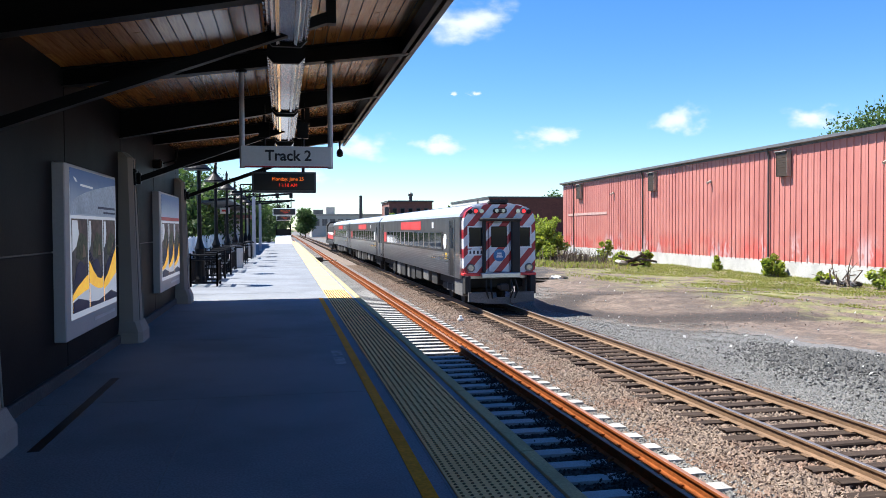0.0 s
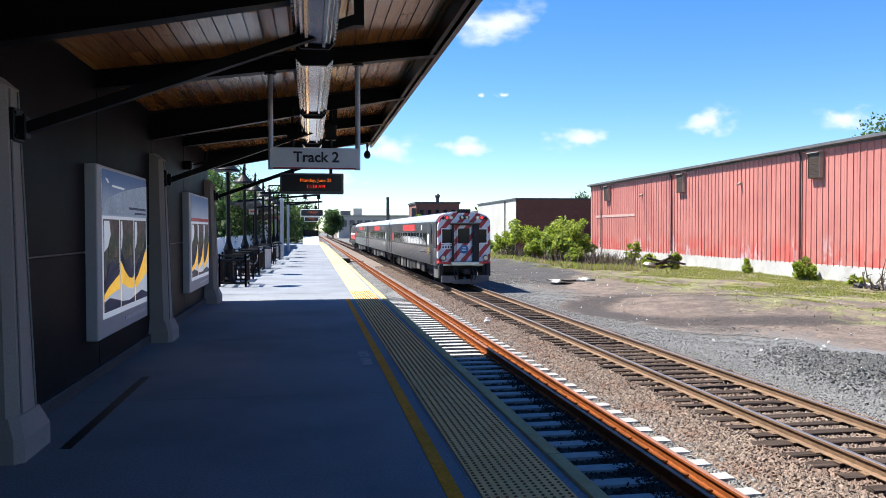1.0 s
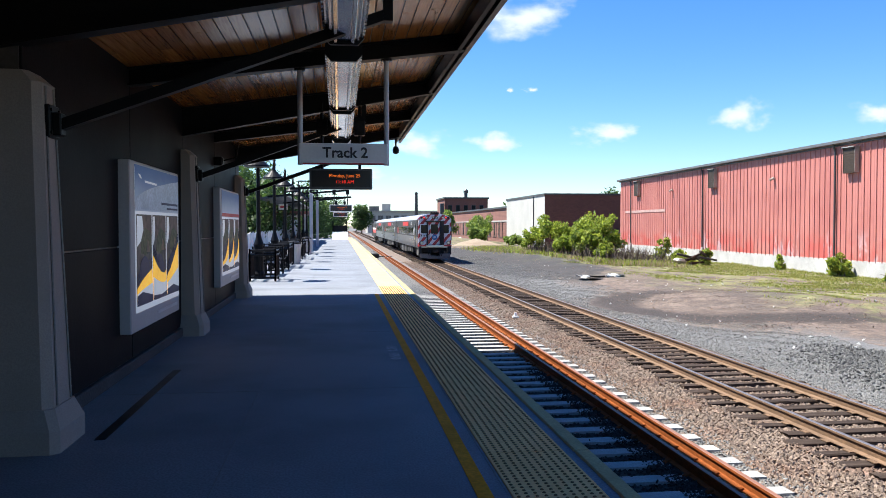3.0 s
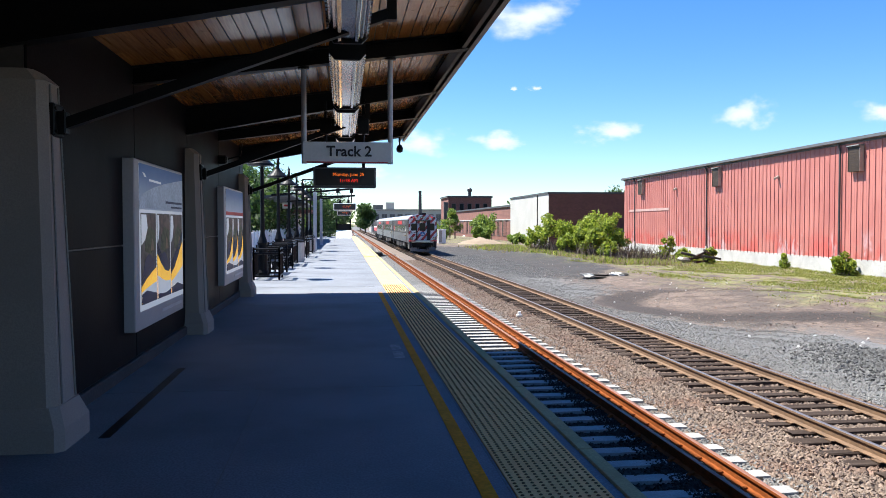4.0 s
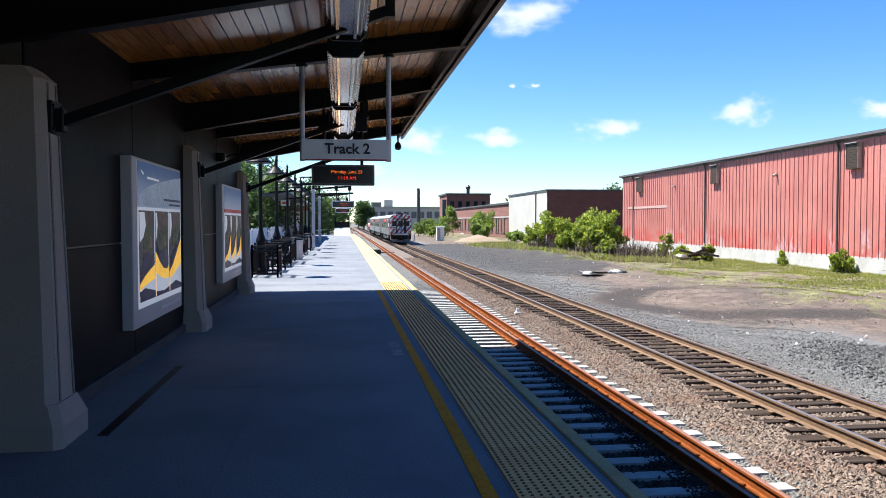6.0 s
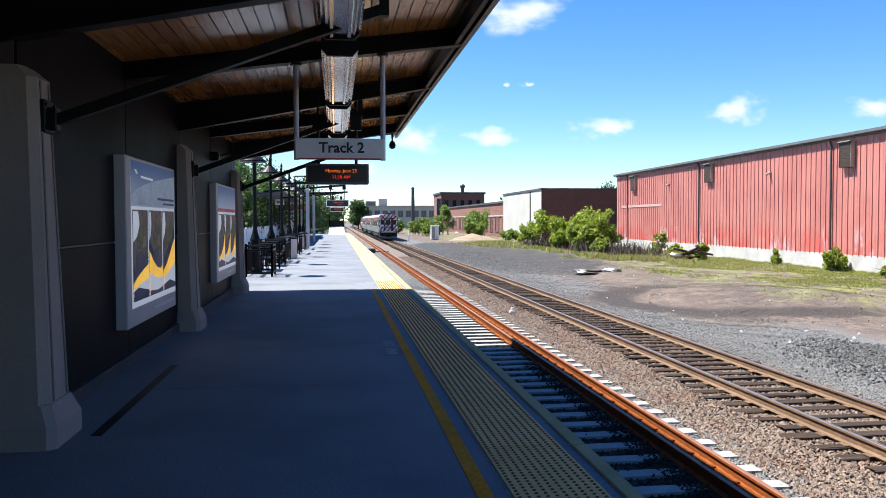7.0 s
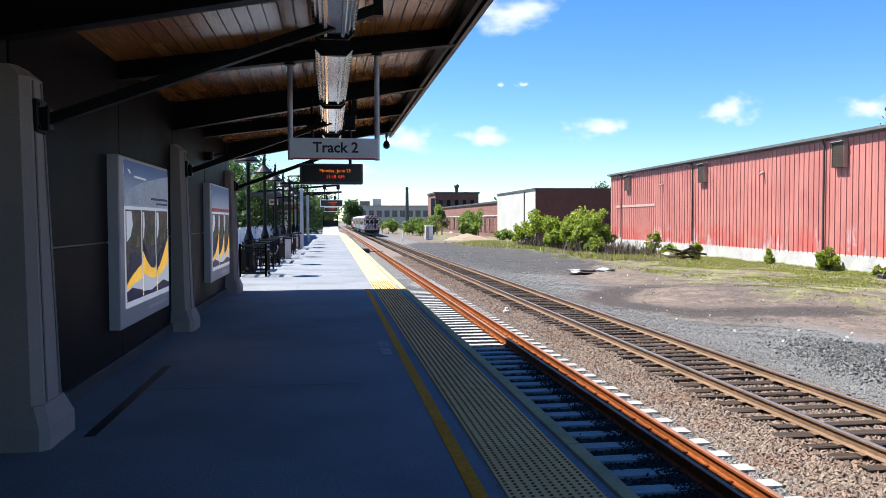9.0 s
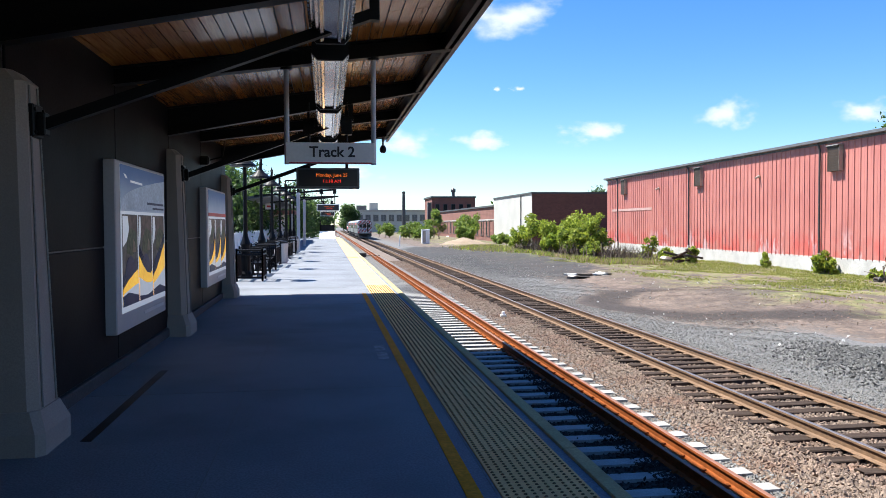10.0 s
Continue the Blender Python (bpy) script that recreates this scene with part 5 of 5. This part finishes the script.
rng = random.Random(21)
for i, (x, y, h, w) in enumerate(((20.3, 83, 2.3, 1.0), (20.9, 80, 3.5, 1.5), (22.0, 77, 2.9, 1.2), (20.6, 72, 1.7, 0.9), (21.8, 69.5, 2.5, 1.2), (23.0, 71, 3.7, 1.6), (23.9, 69.0, 3.3, 1.0), (22.6, 66.5, 1.3, 0.8), (24.2, 76, 3.4, 1.5))):
    plant("sumac_bush", (x, y, gz1(x, y)), 1.2 * h, w, 40 + i, "leaf_bright", "bright yellow-green sumac shrub in rough grass", "shrub", 17, 1500, 0.16, 0.03, 0.36, "sumac shrubs by the lot", 7)
for i, (x, y, h, w) in enumerate(((29.6, 70.5, 2.1, 0.7), (29.0, 66.5, 1.2, 0.7), (28.6, 64.0, 1.0, 0.8), (29.6, 61.5, 1.5, 0.6), (31.5, 54.3, 1.2, 0.3), (31.1, 47.2, 1.5, 0.6), (31.2, 46.6, 1.0, 0.5), (31.0, 41.5, 0.6, 0.6), (30.9, 36.5, 1.6, 0.8))):
    plant("weed_bush", (x, y, gz1(x, y)), h, w, 70 + i, "leaf_bright", "leafy green weed bush against the warehouse footing", "bush", 13, 700, 0.15, 0.02, 0.1, "bushes along the warehouse", 5)
for i, (x, y, h, w) in enumerate(((24.5, 140, 4.6, 2.0), (23.0, 133, 3.2, 1.5), (27.0, 150, 5.5, 2.0), (19.0, 158, 3.2, 2.2), (17.0, 165, 3.4, 2.4), (21, 175, 4.0, 2.6), (13.5, 190, 3.6, 2.4), (23.3, 170, 7.2, 1.5), (27.6, 126, 1.5, 1.6))):
    plant("lot_tree", (x, y, -1.5), h, w, 100 + i, "leaf", "young green tree at the edge of the lot", "tree", 18, 1600, 0.24, 0.06, 0.25, "trees beyond the lot", 5)
for i, (x, y, h, w) in enumerate(((-8.5, 46, 6.5, 2.6), (-9.5, 53, 7.0, 2.8), (-8.5, 60, 6.5, 2.6), (-10, 68, 7.5, 3.2), (-7.5, 75, 6.5, 2.6), (-9.0, 90, 8.5, 3.4), (-5.0, 105, 8.0, 3.0), (-4.0, 125, 8.5, 3.4), (-2.5, 150, 9, 3))):
    plant("tree", (x, y, -1.5 if y > 95 else -0.3), h, w, 130 + i, "leaf_dark", "leafy green tree behind the platform fence", "tree", 30, 6000, 0.2, 0.14, 0.22, "trees behind the station")
for i, (x, y, h, w) in enumerate(((62, 72, 15.5, 5), (69, 70, 17, 5), (73, 88, 17, 6), (52, 150, 9.3, 4), (46, 165, 9.0, 3))):
    plant("roadside_tree", (x, y, -1.5), h, w, 160 + i, "leaf_dark", "tall tree behind the warehouse roof", "tree", 40, 9000, 0.24, 0.3, 0.4, "trees behind the warehouses")
plant("tree", (8.4, 303, -1.5), 11.5, 2.8, 190, "leaf_dark", "leafy green tree far along the track", "tree", 26, 4200, 0.45, 0.3, 0.2, "trees behind the station")
woods = thing("woods", "distant belt of green trees at the horizon", "woods", kind="stuff")
r = np.random.RandomState(77)
cen = np.stack([np.concatenate([r.uniform(-160, 5, 150), r.uniform(60, 260, 120)]), r.uniform(330, 420, 270), r.uniform(0, 8, 270)], 1)
v = leaf_cloud(r, cen, 6.0, 9000, 1.1)
raw("foliage", v.tolist(), np.arange(len(v)).reshape(-1, 4).tolist(), "leaf_dark", woods)


def blades(name, n, seed, spot, h, m, label):
    r = np.random.RandomState(seed)
    p = spot(r, n)
    a = r.uniform(0, 6.28, n)
    hh = h * r.uniform(0.4, 1.3, n)
    w = 0.018 * (1 + p[:, 1] / 40)
    d = np.stack([np.cos(a), np.sin(a), np.zeros(n)], 1) * w[:, None]
    tip = p + np.stack([r.normal(0, 0.4, n) * hh, r.normal(0, 0.4, n) * hh, hh], 1)
    v = np.stack([p - d, p + d, tip], 1).reshape(-1, 3)
    return tagged(raw(name, v.tolist(), np.arange(3 * n).reshape(-1, 3).tolist(), m), label, "grass", kind="stuff")


def lawn_spot(r, n):
    x, y = r.uniform(16.5, 31.8, 5 * n), near_y(r, 5 * n, 26, 90)
    keep = (wave(x, y, 0.55, 0.8) + 0.6 * wave(x, y, 1.9, 2.2) + 0.14 * (x - 21.5) + 0.3 * r.normal(size=5 * n)) > 0.6
    x, y = x[keep][:n], y[keep][:n]
    return np.stack([x, y, ground_z(x, y) - 0.01], 1)


def clamped(fn):
    def go(r, n):
        p = fn(r, n)
        return p[r.randint(0, len(p), n)] if len(p) < n else p
    return go


blades("grass", 46000, 31, clamped(lawn_spot), 0.09, "grass", "patchy yellow-green weeds on the lot")


def straw_spot(r, n):
    y = r.uniform(58, 108, n)
    x = 20.6 + r.normal(0, 1.5, n) + np.clip((72 - y) / 5, 0, 6)
    keep = wave(x, y, 1.1, 0.6) + 0.4 * r.normal(size=n) > 0
    x, y = x[keep], y[keep]
    return np.stack([x, y, ground_z(x, y) - 0.02], 1)


blades("dry_grass", 16000, 33, clamped(straw_spot), 0.38, "straw", "dry straw-coloured grass under the shrubs")
blades("weed_tufts", 9000, 34, clamped(straw_spot), 0.42, "leaf_bright", "green weed tufts under the shrubs")


def brush_spot(r, n):
    y = r.uniform(63, 86, n)
    x = 22.6 + r.normal(0, 1.4, n) + np.clip((72 - y) / 4, 0, 4)
    return np.stack([x, y, ground_z(x, y) - 0.02], 1)


blades("dead_stalks", 2600, 36, brush_spot, 1.3, "bark", "bare brown stalks among the shrubs")


def edge_spot(r, n):
    x, y = 31.6 + r.normal(0, 0.35, n), r.uniform(30, 92, n)
    x = x + (y - 43.5) * 0.033
    return np.stack([x, y, ground_z(x, y) - 0.02], 1)


blades("wall_weeds", 3500, 35, edge_spot, 0.14, "grass", "taller weeds along the warehouse footing")

# ---- clouds, far off ----
for d, w, h in (((0.2118, 0.946, 0.2453), 140, 70), ((0.0977, 0.9904, 0.0974), 92, 42), ((0.1873, 0.977, 0.102), 72, 34), ((0.319, 0.9415, 0.1082), 84, 38), ((0.4593, 0.8795, 0.1246), 78, 50), ((0.2324, 0.9588, 0.1635), 20, 9), ((0.5844, 0.8024, 0.121), 75, 38), ((0.205, 0.965, 0.1635), 14, 8), ((0.03, 0.99, 0.06), 70, 25)):
    q = Vector(d).normalized() * 1900
    bm = B()
    s = [bm.verts.new(p) for p in ((-1, 0, -1), (1, 0, -1), (1, 0, 1), (-1, 0, 1))]
    bm.faces.new(s)
    ob = tagged(part("cloud_backdrop", bm, "cloud"), "small white fair-weather cloud in blue sky", "cloud", "clouds", kind="structure")
    ob.matrix_basis = Matrix.Translation(q + Vector((0, 0, 1.75))) @ pose(0, 0, 0, 0, 0, -math.degrees(math.atan2(d[0], d[1]))) @ Matrix.Diagonal((1.25 * w, 1, 1.45 * h, 1))
    ob.visible_shadow = False


# ---- train ----
CAR = 25.35


def car_body(c, y0, y1, end=False):
    side = 1.45
    part("lower_body", prism_y(B(), [(-side, 1.10), (side, 1.10), (side, 2.02), (-side, 2.02)], y0, y1), "steel_car", c)
    bm = B()
    for s in (-1, 1):
        for i in range(9):
            z = 1.22 + 0.082 * i
            box(bm, (s * side - 0.028, y0 + 2.0, z), (s * side + 0.028, y1 - 2.0, z + 0.042))
    tagged(part("fluting", bm, "steel_car", c, "ribbed stainless side sheets"), kind="stuff")
    part("upper_body", prism_y(B(), [(-side, 2.02), (side, 2.02), (side, 3.42), (-side, 3.42)], y0, y1), "car_grey", c)
    part("roof", prism_y(B(), [(-1.45, 3.42), (1.45, 3.42), (1.42, 3.52), (1.25, 3.72), (0.9, 3.86), (0.4, 3.93), (-0.4, 3.93), (-0.9, 3.86), (-1.25, 3.72), (-1.42, 3.52)], y0, y1), "car_roof", c)
    bm = B()
    for i in range(int(y1 - y0)):
        box(bm, (-0.6, y0 + 0.5 + i, 3.925), (0.6, y0 + 0.54 + i, 3.945))
    tagged(part("roof_rib", bm, "car_roof", c), kind="stuff")
    for s in (-1, 1):
        x = s * side
        part("window_band", box(B(), (x - 0.012, y0 + 3.2, 2.08), (x + 0.012, y1 - 3.4, 2.84)), "car_band", c)
        n = 12
        w = (y1 - y0 - 7.0) / n
        for i in range(n):
            a = y0 + 3.4 + i * w
            f = part("window", box(B(), (x - 0.018, a + 0.06, 2.12), (x + 0.018, a + w - 0.10, 2.80), 0.01), "window", c)
            part("window_frame", box(B(), (x - 0.022, a + w - 0.14, 2.10), (x + 0.022, a + w - 0.03, 2.82)), "galv", f)
        part("red_panel", box(B(), (x - 0.016, y0 + 8.5, 2.92), (x + 0.016, y0 + 15.0, 3.32)), "car_red", c, "red name panel")
        part("door", box(B(), (x - 0.014, y0 + 0.95, 1.15), (x + 0.014, y0 + 1.75, 3.25)), "car_band", c)
        part("door_edge", box(box(B(), (x - 0.03, y0 + 0.85, 1.12), (x + 0.03, y0 + 0.95, 3.3)), (x - 0.03, y0 + 1.75, 1.12), (x + 0.03, y0 + 1.85, 3.3)), "steel_car", c)
        part("door_glass", box(B(), (x - 0.02, y0 + 1.15, 2.2), (x + 0.02, y0 + 1.55, 3.0)), "window", c)
        part("door", box(B(), (x - 0.014, y1 - 1.8, 1.15), (x + 0.014, y1 - 1.0, 3.25)), "car_band", c)
        part("red_corner", box(B(), (x - 0.016, y1 - 3.3, 2.15), (x + 0.016, y1 - 2.3, 2.75)), "car_red", c)
        oval = B()
        rod(oval, (x - 0.02, y0 + 2.7, 2.45), (x + 0.02, y0 + 2.7, 2.45), 0.30, n=16)
        part("emblem", oval, "white_paint", c, "white oval emblem")
        part("notice", box(B(), (x - 0.016, y0 + 5.2, 3.0), (x + 0.016, y0 + 5.6, 3.25)), "white_paint", c)
        part("yellow_notice", box(B(), (x - 0.02, y0 + 2.35, 1.72), (x + 0.02, y0 + 2.6, 2.0)), "yellow", c)
    r = random.Random(5)
    y = y0 + 5.0
    while y < y1 - 6:
        w = r.uniform(0.7, 1.6)
        part("equipment_box", box(B(), (-1.35, y, r.uniform(0.35, 0.6)), (1.35, y + w, 1.08), 0.03), "under_grey" if r.random() < 0.3 else "under", c)
        y += w + r.uniform(0.3, 0.9)
    part("underframe", box(B(), (-1.2, y0 + 0.4, 0.75), (1.2, y1 - 0.4, 1.10)), "under", c)
    for yy in (y0 + 3.4, y1 - 3.4):
        b = part("bogie", box(B(), (-0.92, yy - 0.3, 0.45), (0.92, yy + 0.3, 0.75), 0.04), "under", c)
        for s in (-1, 1):
            part("side_frame", box(B(), (s * 1.02 - 0.1, yy - 1.55, 0.42), (s * 1.02 + 0.1, yy + 1.55, 0.72), 0.04), "under", b)
        for k in (-1.15, 1.15):
            bm = B()
            for s in (-1, 1):
                rod(bm, (s * 0.68, yy + k, 0.46), (s * 0.82, yy + k, 0.46), 0.455, n=22)
            rod(bm, (-0.7, yy + k, 0.46), (0.7, yy + k, 0.46), 0.08, n=8)
            part("wheelset", bm, "under", b)
        for s in (-1, 1):
            for k in (-0.5, 0.5):
                part("spring", rod(B(), (s * 1.02, yy + k, 0.4), (s * 1.02, yy + k, 0.95), 0.11, n=8), "under_grey", b)


def coach(cab=False):
    c = thing("passenger_coach", "stainless passenger coach with red panels" + (", its striped cab end facing back" if cab else " coupled in the train"), "train car", group="train")
    car_body(c, 0.35, CAR - 0.25)
    if not cab:
        part("end_wall", prism_y(B(), [(-1.4, 1.1), (1.4, 1.1), (1.4, 3.42), (0.9, 3.84), (-0.9, 3.84), (-1.4, 3.42)], 0.2, 0.36), "steel_car", c)
        part("diaphragm", box(B(), (-0.6, -0.05, 1.1), (0.6, 0.25, 3.3), 0.04), "under", c)
        return c
    face = [(-1.30, 1.30), (1.30, 1.30), (1.38, 1.5), (1.38, 3.25), (1.28, 3.58), (1.02, 3.78), (0.5, 3.87), (-0.5, 3.87), (-1.02, 3.78), (-1.28, 3.58), (-1.38, 3.25), (-1.38, 1.5)]
    part("cab_end", prism_y(B(), face, 0.0, 0.36), "stripes", c, "white cab end with diagonal red stripes")
    part("lower_edge", box(B(), (-1.40, -0.05, 1.22), (1.40, 0.36, 1.33), 0.02), "car_red", c)
    part("anticlimber", box(B(), (-0.75, -0.22, 1.14), (0.75, 0.0, 1.34), 0.03), "steel_car", c)
    for s in (-1, 1):
        g = part("cab_window", box(B(), (s * 0.88 - 0.30, -0.012, 2.30), (s * 0.88 + 0.30, 0.02, 3.02), 0.03), "window", c)
        part("gasket", box(box(box(box(B(), (s * 0.88 - 0.35, -0.01, 2.24), (s * 0.88 + 0.35, 0.02, 2.30)), (s * 0.88 - 0.35, -0.01, 3.02), (s * 0.88 + 0.35, 0.02, 3.07)), (s * 0.88 - 0.35, -0.01, 2.3), (s * 0.88 - 0.30, 0.02, 3.02)), (s * 0.88 + 0.30, -0.01, 2.3), (s * 0.88 + 0.35, 0.02, 3.02)), "white_paint", g)
        part("diaphragm_post", box(B(), (s * 0.62 - (0.06 if s < 0 else 0.20), -0.20, 1.34), (s * 0.62 + (0.05 if s < 0 else 0.12), 0.0, 3.30), 0.03), "under", c, "black diaphragm post")
        lamp = part("headlamp_ring", rod(B(), (s * 1.12, -0.06, 1.52), (s * 1.12, 0.0, 1.52), 0.155, n=18), "under_grey", c)
        part("headlamp_lens", rod(B(), (s * 1.12, -0.075, 1.52), (s * 1.12, -0.05, 1.52), 0.11, n=16), "lens", lamp)
        part("marker_housing", rod(B(), (s * 0.92, -0.04, 3.62), (s * 0.92, 0.0, 3.62), 0.12, n=14), "under_grey", c)
        part("marker_light", rod(B(), (s * 0.92, -0.055, 3.62), (s * 0.92, -0.03, 3.62), 0.07, n=14), "lens_red", c, "glowing red marker light")
        part("clear_marker", rod(B(), (s * 0.70, -0.05, 3.62), (s * 0.70, 0.0, 3.62), 0.085, n=14), "lens", c)
        part("side_marker", rod(B(), (s * 1.13, -0.05, 3.60), (s * 1.13, 0.0, 3.60), 0.085, n=14), "under", c)
        part("step_well", box(B(), (s * 1.22 - 0.14, 0.3, 0.45), (s * 1.22 + 0.14, 1.7, 1.12), 0.02), "under_grey", c)
        part("snow_plough", prism_y(B(), [(s * 0.35, 0.20), (s * 1.25, 0.28), (s * 1.25, 0.62), (s * 0.35, 0.62)], -0.25, -0.1), "under_grey", c)
        part("corner_step", box(B(), (s * 1.25 - 0.1, -0.1, 0.55), (s * 1.25 + 0.12, 0.5, 1.22), 0.02), "under", c)
    part("diaphragm_top", box(B(), (-0.80, -0.26, 3.24), (0.80, 0.0, 3.36), 0.04), "under", c)
    part("end_door", box(B(), (-0.44, -0.05, 1.36), (0.36, 0.0, 3.2), 0.02), "stripes", c)
    part("end_door_window", box(B(), (-0.34, -0.06, 2.28), (0.26, -0.04, 3.05), 0.02), "window", c)
    part("emblem", rod(B(), (-0.03, -0.075, 1.98), (-0.03, -0.05, 1.98), 0.23, n=24), "blue_disc", c, "round blue emblem")
    part("number_plate", box(B(), (-1.22, -0.015, 1.98), (-0.62, 0.0, 2.20)), "white_paint", c)
    for i in range(4):
        part("plate_bar", box(B(), (-1.16 + 0.14 * i, -0.02, 2.03), (-1.09 + 0.14 * i, -0.012, 2.16)), "sign_text", c)
    for i in range(3):
        part("emblem_bar", box(B(), (-0.15 + 0.02 * i, -0.08, 1.90 + 0.07 * i), (0.09 - 0.02 * i, -0.074, 1.935 + 0.07 * i)), "white_paint", c)
    part("twin_headlight", box(B(), (-0.26, -0.07, 3.54), (0.26, 0.0, 3.72), 0.05), "under", c)
    for s in (-1, 1):
        part("twin_lens", rod(B(), (s * 0.13, -0.085, 3.63), (s * 0.13, -0.06, 3.63), 0.07, n=14), "lens", c)
    bm = B()
    for i in range(5):
        rod(bm, (-0.28 + 0.14 * i, 0.6, 3.95), (-0.28 + 0.14 * i, 0.1, 4.0), 0.04, 0.08, 8)
    box(bm, (-0.36, 0.25, 3.88), (0.36, 1.2, 3.95), 0.02)
    part("horn_cluster", bm, "under", c, "black air horns on the roof")
    part("coupler", box(box(B(), (-0.10, -0.55, 0.74), (0.10, 0.1, 0.92), 0.03), (-0.16, -0.7, 0.70), (0.16, -0.5, 0.96), 0.05), "under", c)
    part("plough_centre", prism_y(B(), [(-0.62, 0.18), (0.62, 0.18), (0.62, 0.42), (-0.62, 0.42)], -0.16, -0.02), "under_grey", c)
    for x in (-0.55, -0.38, 0.38, 0.55):
        part("hose", rod(rod(B(), (x, -0.12, 1.1), (x * 1.1, -0.35, 0.7), 0.03, n=6), (x * 1.1, -0.35, 0.7), (x * 0.9, -0.25, 0.4), 0.03, n=6), "under", c)
    return c


def locomotive():
    c = thing("locomotive", "red, black and white diesel locomotive leading the train", "locomotive", group="train")
    part("frame", box(B(), (-1.5, 0.2, 0.9), (1.5, 17.6, 1.35), 0.03), "under", c)
    part("hood", prism_y(B(), [(-1.40, 1.35), (1.40, 1.35), (1.40, 3.2), (1.1, 3.75), (-1.1, 3.75), (-1.40, 3.2)], 0.8, 13.8), "under", c)
    part("hood_end", prism_y(B(), [(-1.3, 1.35), (1.3, 1.35), (1.3, 3.1), (1.0, 3.6), (-1.0, 3.6), (-1.3, 3.1)], 0.55, 0.82), "under", c)
    part("red_nose", box(B(), (-1.2, 0.5, 1.4), (1.2, 0.56, 2.3)), "car_red", c)
    part("white_nose_band", box(B(), (-1.2, 0.5, 2.3), (1.2, 0.56, 2.5)), "white_paint", c)
    part("cab", prism_y(B(), [(-1.5, 1.35), (1.5, 1.35), (1.5, 3.5), (1.0, 4.1), (-1.0, 4.0), (-1.5, 3.5)], 13.8, 16.6), "under", c)
    for s in (-1, 1):
        part("red_stripe", box(B(), (s * 1.41 - 0.01, 0.9, 1.6), (s * 1.41 + 0.01, 13.7, 2.3)), "car_red", c)
        part("white_stripe", box(B(), (s * 1.41 - 0.012, 0.9, 2.3), (s * 1.41 + 0.012, 13.7, 2.5)), "white_paint", c)
        part("handrail", rod(B(), (s * 1.46, 0.4, 2.2), (s * 1.46, 13.6, 2.2), 0.025, n=6), "white_paint", c)
    part("roof_fan", lathe(B(), (0, 3, 3.75), [(0.6, 0), (0.6, 0.25), (0.5, 0.3)], 14), "under", c)
    part("exhaust", box(B(), (-0.4, 7, 3.75), (0.4, 8.2, 4.15), 0.04), "under", c)
    for yy in (3.4, 14.2):
        b = part("bogie", box(B(), (-1.15, yy - 1.6, 0.4), (1.15, yy + 1.6, 0.85), 0.05), "under", c)
        for k in (-1.2, 1.2):
            bm = B()
            for s in (-1, 1):
                rod(bm, (s * 0.68, yy + k, 0.5), (s * 0.82, yy + k, 0.5), 0.5, n=20)
            part("wheelset", bm, "under", b)
    part("fuel_tank", box(B(), (-1.3, 6, 0.3), (1.3, 11.5, 0.9), 0.1), "under", c)
    return c


TRAIN = [coach(True), coach(), coach(), locomotive()]


def motions():
    """The train draws away along the far track, slowly gaining speed."""
    for i, c in enumerate(TRAIN):
        walk(c, [(t, pose(FAR, 28.9 + 12.0 * t + 0.19 * t * t + CAR * i, RAIL_Z)) for t in (0, 1, 2, 3, 4, 5, 6, 7, 8, 9, 10)])


motions()
